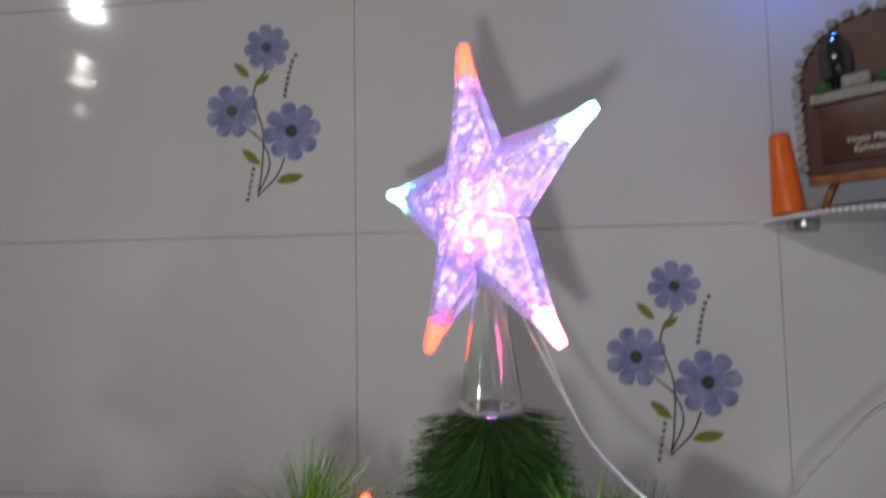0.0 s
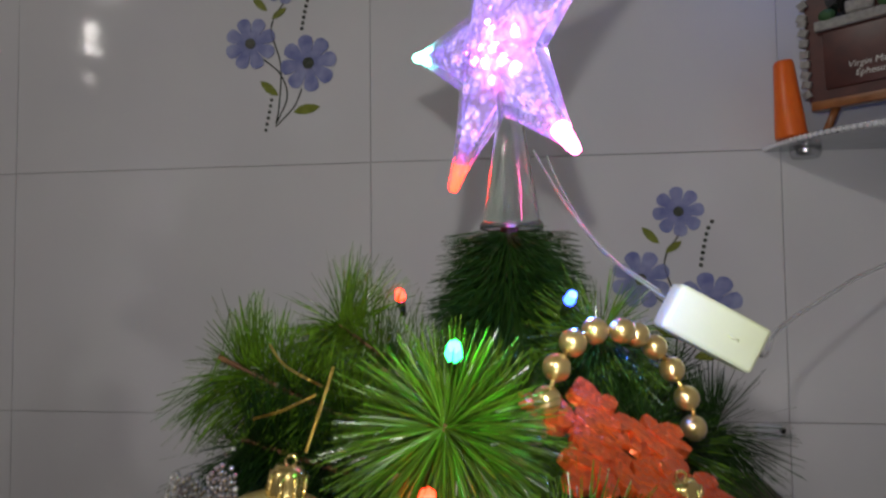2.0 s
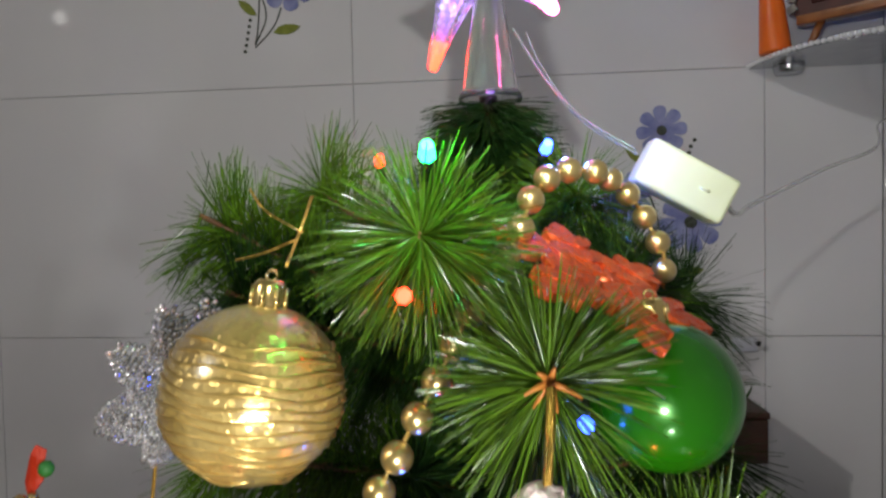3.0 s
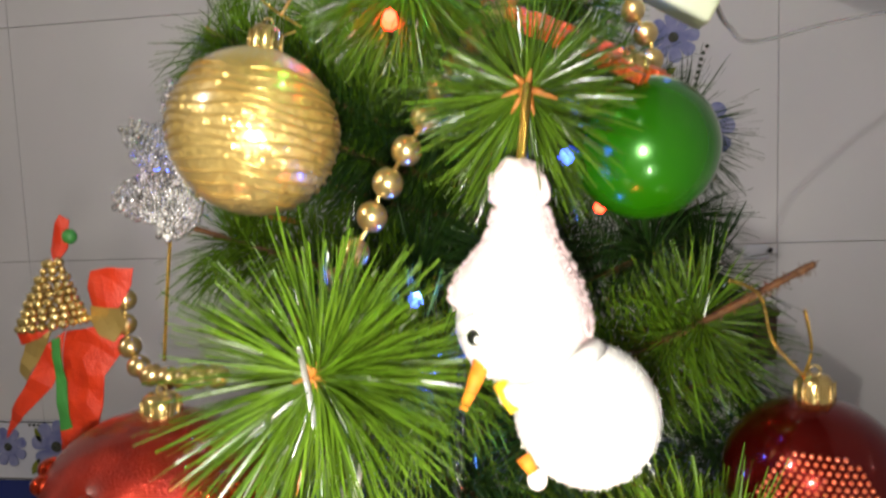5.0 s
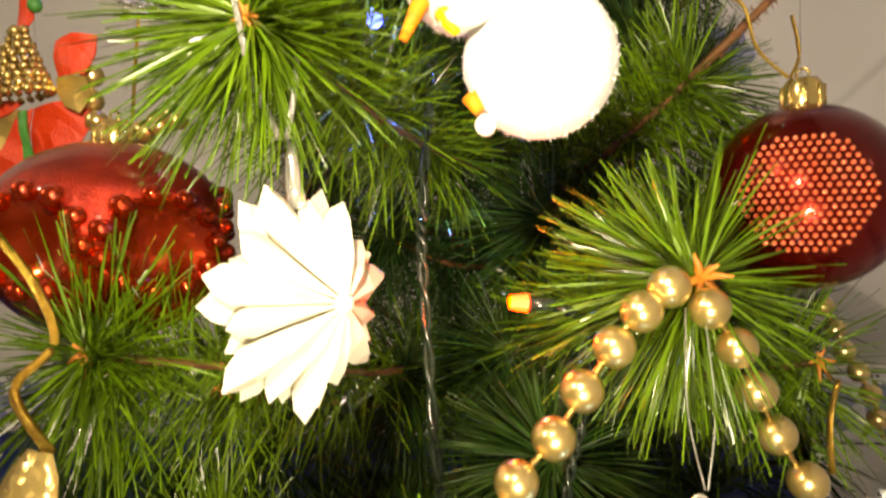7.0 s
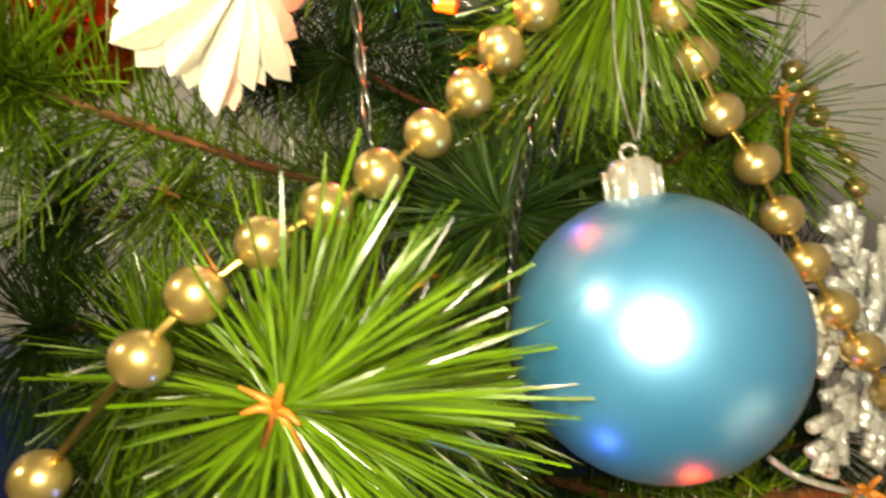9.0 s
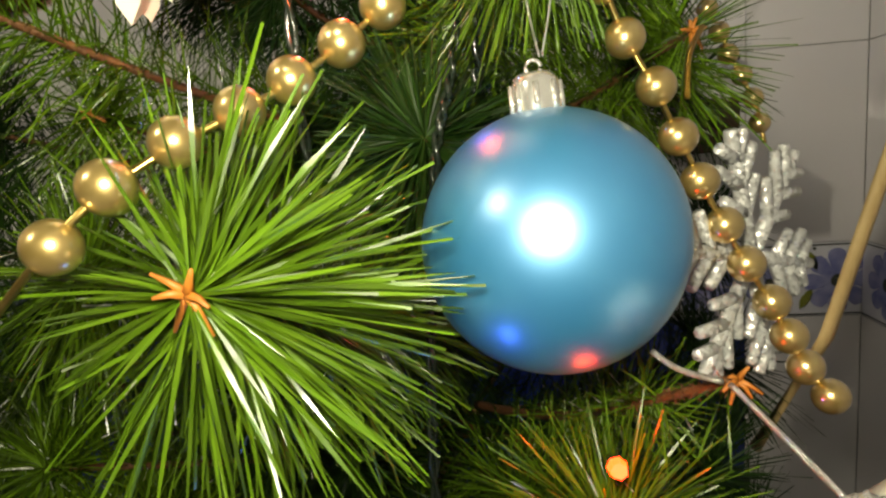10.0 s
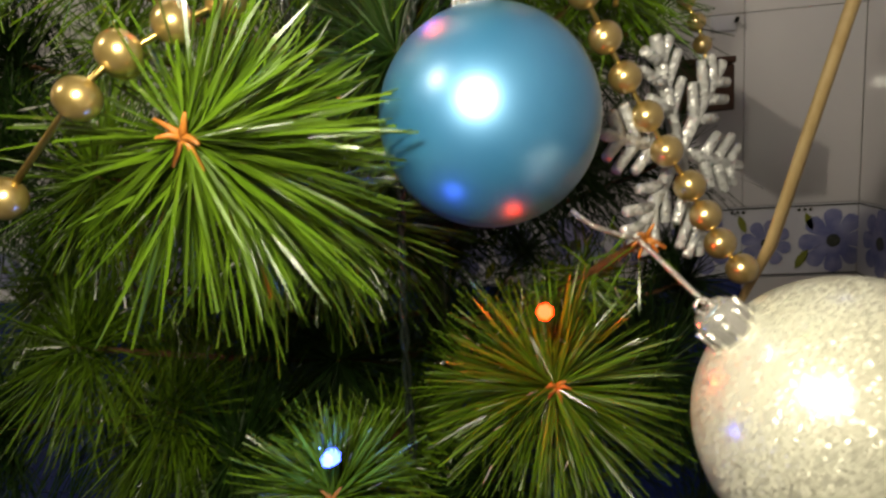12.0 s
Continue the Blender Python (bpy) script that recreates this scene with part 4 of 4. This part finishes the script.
def tree_star():
    s = thing("star_topper", (0.0509, -0.4437, 1.2632), "clear ribbed plastic star tree topper with colour LEDs", "tree topper", turn=(0, 0, -46))
    arms = [(95, 0.0685, LED_RED), (24, 0.0655, LED_CYAN), (-50, 0.0665, LED_PINK), (-120, 0.0660, LED_RED), (167, 0.0640, LED_CYAN)]
    for angle, reach, lit in arms:
        a = radians(angle)
        arm = part("arm", star_arm(a, reach, 0.0285, 0.0105, 16), CLEAR, s, smooth=False)
        # inner star added so that the shell looks lit from within
        part("glow_core", star_arm(a, reach * 0.80, 0.0215, 0.0060, 9), STAR_CORE, arm, "added glowing core for LED light scattered in the plastic", smooth=False)
        w = Vector((math.cos(a), 0, math.sin(a)))
        part("led", tube([w * (reach - 0.014), w * (reach - 0.007), w * (reach - 0.002), w * (reach - 0.0002)], 0.0038, 10, 0.0018), lit, arm, "glowing coloured LED in the arm tip")
    for n in range(12):
        a, r = n * 2.4 + random.uniform(-0.5, 0.5), 0.0030 + 0.0014 * n
        spot = Vector((0.003 + r * math.cos(a), -0.0092 + 0.24 * r, -0.002 + r * math.sin(a)))
        part("led", ball(random.uniform(0.0009, 0.0021), spot, 10, random.uniform(0.8, 1.6)), (LED_PINK, LED_VIOLET, LED_WHITE, LED_PINK)[n % 4], s, "glowing pink, violet or white LED")
    cone = part("cone", lathe([(0.0050, -0.020), (0.0066, -0.038), (0.0118, -0.0735), (0.0134, -0.0755), (0.0134, -0.0775), (0.0125, -0.0775), (0.0108, -0.073), (0.0057, -0.038), (0.0040, -0.020)], 36), CONE, s, "clear plastic cone socket")
    cone.location = (0.0060, 0.0005, 0.0)


def bulb(place, way, material):
    """A fairy light: a small faceted lamp in a dark socket."""
    b = thing("fairy_light", place, "small coloured fairy light in dark socket", "fairy light", "fairy lights")
    way = Vector(way).normalized()
    bm = tube([(0, 0, 0), way * 0.0018, way * 0.0040], 0.0021, 7, 0.0016)
    part("lamp", bm, material, b, "glowing lamp", smooth=False)
    part("socket", tube([-way * 0.0085, -way * 0.004, -way * 0.0001], 0.0013, 8, 0.0017), CABLE, b)


def cable(pts, label, material=None, r=0.0011, twist=True):
    c = thing("light_cable", pts[0], label, "cable", "cables")
    line = [Vector(p) - Vector(pts[0]) for p in glide(pts, 14)]
    if twist:
        for ph in (0, math.pi):
            part("wire", tube([p + Vector((r * 0.8 * math.cos(0.9 * n + ph), r * 0.8 * math.sin(0.9 * n + ph), 0)) for n, p in enumerate(line)], r * 0.75, 5), material or CABLE, c)
    else:
        part("wire", tube(line, r, 6), material or CABLE, c)


def control_box():
    b = thing("light_controller", (0.1245, -0.480, 1.1475), "cream plastic light controller box on its cable", "controller", turn=(0, 29, 6))
    part("case", box((-0.0172, -0.006, -0.0085), (0.0172, 0.006, 0.0085), 0.0018), BOX, b)
    part("button", lathe([(0.0001, 0), (0.002, 0), (0.0022, -0.0006), (0.0001, -0.0008)], 16), BOX, b).location = (0.006, -0.0062, 0)


# ---- on the wall: shelf and what stands on it ----
def corner_shelf():
    s = thing("corner_shelf", (X_CORNER, 0, 1.300), "glass corner shelf with rhinestone edge and chrome clips", "shelf")
    arc = [(-0.135 * math.cos(a), -0.135 * math.sin(a)) for a in (math.pi / 2 * n / 24 for n in range(25))]
    arc = [(x, min(y, -0.001)) for x, y in arc]
    bm = bmesh.new()
    lo = [bm.verts.new((x, y, -0.003)) for x, y in [(-0.001, -0.001)] + arc]
    hi = [bm.verts.new((x, y, 0.003)) for x, y in [(-0.001, -0.001)] + arc]
    bm.faces.new(lo[::-1])
    bm.faces.new(hi)
    for k in range(len(lo)):
        j = (k + 1) % len(lo)
        bm.faces.new((lo[k], lo[j], hi[j], hi[k]))
    bmesh.ops.recalc_face_normals(bm, faces=bm.faces[:])
    part("board", bm, STEEL, s, smooth=False)
    me = bpy.data.meshes.new("rhinestone")
    bm = bmesh.new()
    bmesh.ops.create_icosphere(bm, subdivisions=1, radius=0.0031)
    bm.to_mesh(me)
    bm.free()
    me.materials.append(CRYSTAL)
    for n in range(38):
        a = math.pi / 2 * (n + 0.5) / 38
        ob = new("rhinestone", me)
        ob.parent, ob.location = s, (-0.137 * math.cos(a), -0.137 * math.sin(a), 0)
    for x, y in ((-0.10, -0.012), (-0.012, -0.10)):
        clip = part("clip", lathe([(0.0001, -0.012), (0.013, -0.012), (0.015, -0.008), (0.015, -0.0035)], 24), STEEL, s, "round chrome clip under the board")
        clip.location = (x, y, 0)


def candle():
    c = thing("candle", (0.335, -0.040, 1.3035), "orange wax candle stub on the corner shelf", "candle", turn=(0, -4, 0))
    part("wax", lathe([(0.0001, 0), (0.0145, 0), (0.0150, 0.002), (0.0095, 0.076), (0.008, 0.079), (0.0001, 0.078)], 20), CANDLE, c)


def souvenir_plaque():
    p = thing("souvenir_plaque", (0.410, -0.062, 1.3035), "arched dark red souvenir plaque on small wooden easel", "plaque", turn=(6, 0, -40))
    zs = 0.038
    arch = [(-0.060, zs), (0.060, zs), (0.060, zs + 0.085)] + [(0.060 * math.cos(a), zs + 0.085 + 0.060 * math.sin(a)) for a in (math.pi * n / 16 for n in range(1, 16))] + [(-0.060, zs + 0.085)]
    part("panel", plate(arch, -0.006, 0.006), PLAQUE, p, smooth=False)
    bm = bmesh.new()
    for n in range(30):
        if n < 8:
            x, z = -0.061, zs + 0.008 + 0.0105 * n
        else:
            a = math.pi - math.pi * (n - 8) / 14
            if a < -0.3:
                break
            x, z = 0.062 * math.cos(a), zs + 0.085 + 0.063 * math.sin(a)
        bmesh.ops.create_cube(bm, size=1, matrix=pose(x, -0.003, z, random.uniform(-9, 9), random.uniform(-30, 30), 0) @ Matrix.Diagonal((0.008, 0.016, 0.007, 1)))
    part("rim", bm, STONE, p, "rough grey stone-like rim", smooth=False)
    part("ledge", box((-0.050, -0.014, zs + 0.068), (0.055, -0.006, zs + 0.078), 0.002), STONE, p, "grey ledge")
    part("niche", plate([(-0.026 + 0.014 * math.cos(a), zs + 0.105 + 0.028 * math.sin(a)) for a in (0.4 * n for n in range(16))], -0.012, -0.006), BLACK, p, "dark arched niche")
    part("relief", box((-0.022, -0.016, zs + 0.078), (0.002, -0.008, zs + 0.090), 0.003), STONE, p)
    for x in (-0.038, 0.012):
        part("shrub", ball(0.008, (x, -0.010, zs + 0.082), 10, 0.8), MOSS, p)
    part("door", box((-0.044, -0.0085, zs + 0.010), (0.030, -0.006, zs + 0.068), 0.001), PLAQUE, p)
    for text, z, size in (("Virgin Mary", zs + 0.027, 0.0085), ("Ephesus", zs + 0.018, 0.0085)):
        cu = bpy.data.curves.new("lettering", "FONT")
        cu.body, cu.size, cu.extrude, cu.align_x, cu.shear = text, size, 0.0002, "CENTER", 0.2
        ob = new("lettering", cu)
        ob.data.materials.append(INK)
        ob.parent = p
        ob.matrix_basis = pose(-0.004, -0.0090, z, 90, 0, 0)
    part("easel_bar", box((-0.056, -0.016, zs - 0.010), (0.056, 0.006, zs - 0.001), 0.001), WOOD, p, "orange-brown wooden easel bar")
    for x0, x1 in ((-0.035, -0.048), (0.030, 0.044)):
        part("easel_leg", tube([(x0, -0.005, zs - 0.006), (x1, -0.010, 0.002)], 0.004, 8), WOOD, p, "orange-brown wooden easel leg")


def upper_box():
    b = thing("shelf_unit", (0.388, -0.062, 1.60), "dark bracket with blue lamp high in the corner", "bracket")
    part("body", box((-0.03, -0.05, 0.0), (0.07, 0.06, 0.03), 0.004), BLACK, b)
    part("plate", box((-0.055, -0.02, 0.004), (-0.03, 0.06, 0.014), 0.002), STEEL, b)
    part("lamp", ball(0.0045, (-0.045, -0.012, -0.006), 12), LED_BLUE, b, "glowing blue LED")


def stick():
    s = thing("wooden_stick", (0.2035, -0.500, 0.855), "pale wooden stick pushed upright into the branches", "stick")
    part("rod", tube([(-0.016, 0.02, -0.050), (0.0, 0, 0.0), (0.0330, 0, 0.111), (0.0480, 0, 0.160)], 0.0023, 10), PALE_WOOD, s)


def wall_hook():
    h = thing("wall_hook", (0.318, 0, 1.000), "clear adhesive plastic hook on tile wall", "hook")
    part("plate", box((-0.013, -0.002, -0.008), (0.013, 0, 0.008), 0.0008), BORDER_TILE, h)
    part("knob", tube([(0.012, -0.001, 0.001), (0.012, -0.008, 0.001), (0.012, -0.010, 0.004)], 0.0022, 8), BLACK, h)


def wall_box():
    w = thing("wall_box", (0.276, 0, 0.932), "small dark brown wooden box on the wall behind branches", "box")
    part("body", box((-0.024, -0.110, -0.024), (0.024, -0.0005, 0.018), 0.002), BROWN_BOX, w)
    part("lid", box((-0.025, -0.112, 0.0185), (0.025, -0.0005, 0.025), 0.002), BROWN_BOX, w)


wall_hook()
wall_box()
build_tree()
tree_star()
gold_ball()
bauble("green_bauble", (0.1035, -0.537, 1.0855), 0.0206, GREEN_BALL, GOLD_CAP, "glossy plain green bauble", (0, -8, 0))
bauble("blue_bauble", (0.1095, -0.602, 0.908), 0.0249, BLUE_BALL, CAP, "pearly light blue bauble with clear cap", (0, -4, 0))
bauble("white_bauble", (0.1745, -0.630, 0.8475), 0.0272, WHITE_GLITTER, CAP, "white glitter bauble with silver cap", (0, -48, 0))
faceted_ball()
studded_ball()
snowman()
white_star()
crystal_flake("silver_snowflake", (0.1585, -0.562, 0.8955), 0.0325, FROST, "silver glitter snowflake with six branched arms", (0, 12, 45), 0.0019)
petal_flake((0.0875, -0.532, 1.117), (-72, 27, 0))
silver_leaves()
gold_leaf_pick()
red_bow()
control_box()
corner_shelf()
candle()
souvenir_plaque()
upper_box()
stick()

# pearl strings
garland([(0.113, -0.500, 1.117), (0.1125, -0.500, 1.124), (0.109, -0.496, 1.132), (0.104, -0.498, 1.140), (0.097, -0.503, 1.146), (0.090, -0.512, 1.149), (0.083, -0.516, 1.150), (0.075, -0.523, 1.148), (0.069, -0.530, 1.141), (0.0655, -0.534, 1.133), (0.0615, -0.540, 1.126), (0.057, -0.543, 1.119), (0.050, -0.552, 1.108), (0.044, -0.558, 1.096), (0.038, -0.563, 1.085), (0.032, -0.567, 1.075), (0.028, -0.567, 1.066), (0.020, -0.568, 1.054), (0.010, -0.568, 1.043)], 0.0041, 0.0098, "champagne pearl string draped over the upper branches")
garland([(-0.060, -0.540, 1.044), (-0.060, -0.541, 1.037), (-0.0585, -0.542, 1.030), (-0.053, -0.546, 1.024), (-0.045, -0.550, 1.022), (-0.036, -0.554, 1.022), (-0.027, -0.558, 1.024), (-0.018, -0.562, 1.026)], 0.0036, 0.0076, "small gold bead string looped on the branches")
garland([(0.105, -0.592, 0.979), (0.0985, -0.594, 0.975), (0.093, -0.596, 0.968), (0.0870, -0.600, 0.9605), (0.0808, -0.6045, 0.9526), (0.0739, -0.6093, 0.9462), (0.0664, -0.6150, 0.9397), (0.0585, -0.6208, 0.9347), (0.0503, -0.6264, 0.9302), (0.0419, -0.6326, 0.9243), (0.0440, -0.6360, 0.9242), (0.0366, -0.6397, 0.9168), (0.0176, -0.6397, 0.8991)], 0.0043, 0.0098, "gold pearl string hanging across the tree", True)
garland([(0.1125, -0.590, 0.9745), (0.1180, -0.588, 0.966), (0.1220, -0.587, 0.9565), (0.1265, -0.584, 0.9465), (0.1323, -0.583, 0.936), (0.1375, -0.580, 0.926), (0.1425, -0.578, 0.916), (0.1475, -0.577, 0.906), (0.1525, -0.576, 0.897), (0.1585, -0.574, 0.887), (0.1625, -0.574, 0.879), (0.1670, -0.573, 0.871), (0.1720, -0.573, 0.864)], 0.0042, 0.0098, "gold pearl string running down the branch ends", True)
garland([(0.160, -0.520, 0.962), (0.1635, -0.520, 0.955), (0.167, -0.520, 0.947), (0.171, -0.520, 0.939), (0.174, -0.520, 0.932), (0.176, -0.520, 0.922)], 0.0031, 0.0072, "small gold bead string on the far branches")

# threads
hanger("ornament_thread", [(0.0055, -0.560, 1.1235), (0.0065, -0.552, 1.132), (0.008, -0.545, 1.142)], GOLD_THREAD, "gold thread of the gold bauble")
hanger("ornament_thread", [(-0.004, -0.517, 1.132), (-0.014, -0.522, 1.139), (-0.018, -0.525, 1.146)], GOLD_THREAD, "gold tinsel thread on the needles", 0.0004)
hanger("ornament_thread", [(-0.005, -0.520, 1.130), (-0.014, -0.525, 1.126), (-0.022, -0.528, 1.124)], GOLD_THREAD, "gold tinsel thread on the needles", 0.0004)
hanger("ornament_thread", [(0.0682, -0.590, 1.080), (0.0692, -0.586, 1.090), (0.0700, -0.580, 1.098)], GOLD_THREAD, "gold cord of the snowman", 0.0011)
hanger("ornament_thread", [(0.0310, -0.606, 1.012), (0.0265, -0.607, 1.024), (0.024, -0.605, 1.034), (0.022, -0.604, 1.044)], SILVER_THREAD, "silver cord of the white star", 0.0007)
hanger("ornament_thread", [(0.0325, -0.606, 1.012), (0.0345, -0.606, 1.020), (0.0345, -0.603, 1.028)], SILVER_THREAD, "silver cord of the white star", 0.0006)
hanger("ornament_thread", [(0.1395, -0.555, 1.024), (0.1335, -0.552, 1.032), (0.131, -0.549, 1.044), (0.124, -0.546, 1.048)], GOLD_THREAD, "thin gold thread of the red bauble")
hanger("ornament_thread", [(0.1400, -0.555, 1.024), (0.1430, -0.552, 1.030), (0.1425, -0.549, 1.040)], GOLD_THREAD, "thin gold thread of the red bauble")
hanger("ornament_thread", [(0.1085, -0.601, 0.9420), (0.1065, -0.597, 0.956), (0.1075, -0.592, 0.975)], SILVER_THREAD, "fine thread of the blue bauble", 0.0002)
hanger("ornament_thread", [(0.1090, -0.601, 0.9420), (0.1115, -0.597, 0.956), (0.1110, -0.592, 0.973)], CLEAR_CABLE, "fine thread of the blue bauble", 0.0002)
hanger("ornament_thread", [(0.1530, -0.625, 0.867), (0.148, -0.612, 0.872), (0.142, -0.600, 0.878)], SILVER_THREAD, "silver cord of the white bauble", 0.0006)
hanger("ornament_thread", [(0.1405, -0.600, 0.8785), (0.132, -0.602, 0.882), (0.127, -0.603, 0.886)], SILVER_THREAD, "silver cord of the white bauble", 0.0006)
hanger("ornament_thread", [(0.1480, -0.560, 0.951), (0.1430, -0.568, 0.944), (0.1410, -0.574, 0.934)], GOLD_THREAD, "gold cord of the silver snowflake", 0.0007)
hanger("ornament_thread", [(-0.0475, -0.532, 1.064), (-0.0478, -0.536, 1.045), (-0.0480, -0.540, 1.024)], GOLD_THREAD, "gold cord of the red bauble", 0.0006)
hanger("ornament_thread", [(-0.0275, -0.612, 0.995), (-0.0190, -0.614, 0.986), (-0.0175, -0.612, 0.974), (-0.022, -0.618, 0.966), (-0.006, -0.628, 0.958)], GOLD_THREAD, "gold tinsel cord of the leaf ornament", 0.0010)

# lights and cables
bulb((0.0435, -0.572, 1.149), (0.1, -0.8, 0.5), LED_GREEN)
bulb((0.0745, -0.500, 1.158), (0.2, -0.8, 0.5), LED_BLUE)
bulb((0.0125, -0.470, 1.158), (0, -0.6, 0.7), LED_RED)
bulb((0.0370, -0.570, 1.117), (0.2, -0.9, 0.1), LED_RED)
bulb((0.0760, -0.582, 0.975), (-0.95, -0.3, 0.12), LED_RED)
bulb((0.0390, -0.560, 1.046), (0, -1, 0.1), LED_BLUE)
bulb((0.0800, -0.556, 1.083), (0, -1, 0.1), LED_BLUE)
bulb((0.0940, -0.507, 1.068), (0, -1, 0.1), LED_RED)
bulb((0.1200, -0.602, 0.862), (0, -1, 0.3), LED_RED)
bulb((0.0690, -0.616, 0.832), (0, -1, 0.3), LED_BLUE)
bulb((-0.055, -0.520, 1.085), (-0.3, -1, 0.2), LED_BLUE)
cable([(0.050, -0.540, 1.04), (0.049, -0.560, 1.00), (0.0492, -0.565, 0.981), (0.050, -0.565, 0.933), (0.051, -0.560, 0.89)], "dark twisted fairy light cable down the trunk")
cable([(0.093, -0.560, 0.972), (0.088, -0.565, 0.944), (0.083, -0.567, 0.923), (0.079, -0.567, 0.881), (0.077, -0.567, 0.845), (0.076, -0.565, 0.80)], "dark twisted fairy light cable down the trunk")
cable([(0.0835, -0.580, 0.9735), (0.092, -0.575, 0.968), (0.096, -0.570, 0.962), (0.094, -0.560, 0.940)], "dark fairy light cable to a lamp", r=0.0012)
cable([(0.066, -0.415, 1.225), (0.078, -0.430, 1.200), (0.092, -0.455, 1.175), (0.110, -0.476, 1.158)], "clear cable from star to controller", CLEAR_CABLE, 0.0005, False)
cable([(0.072, -0.418, 1.222), (0.078, -0.425, 1.205), (0.090, -0.455, 1.178), (0.109, -0.476, 1.160)], "clear cable from star to controller", CLEAR_CABLE, 0.0005, False)
cable([(0.1400, -0.478, 1.140), (0.150, -0.46, 1.136), (0.18, -0.40, 1.142), (0.24, -0.34, 1.162), (0.30, -0.28, 1.18), (0.40, -0.1, 1.22), (0.46, -0.02, 1.24)], "clear cable from controller towards the wall", CLEAR_CABLE, 0.0011, False)

lay_tiles()
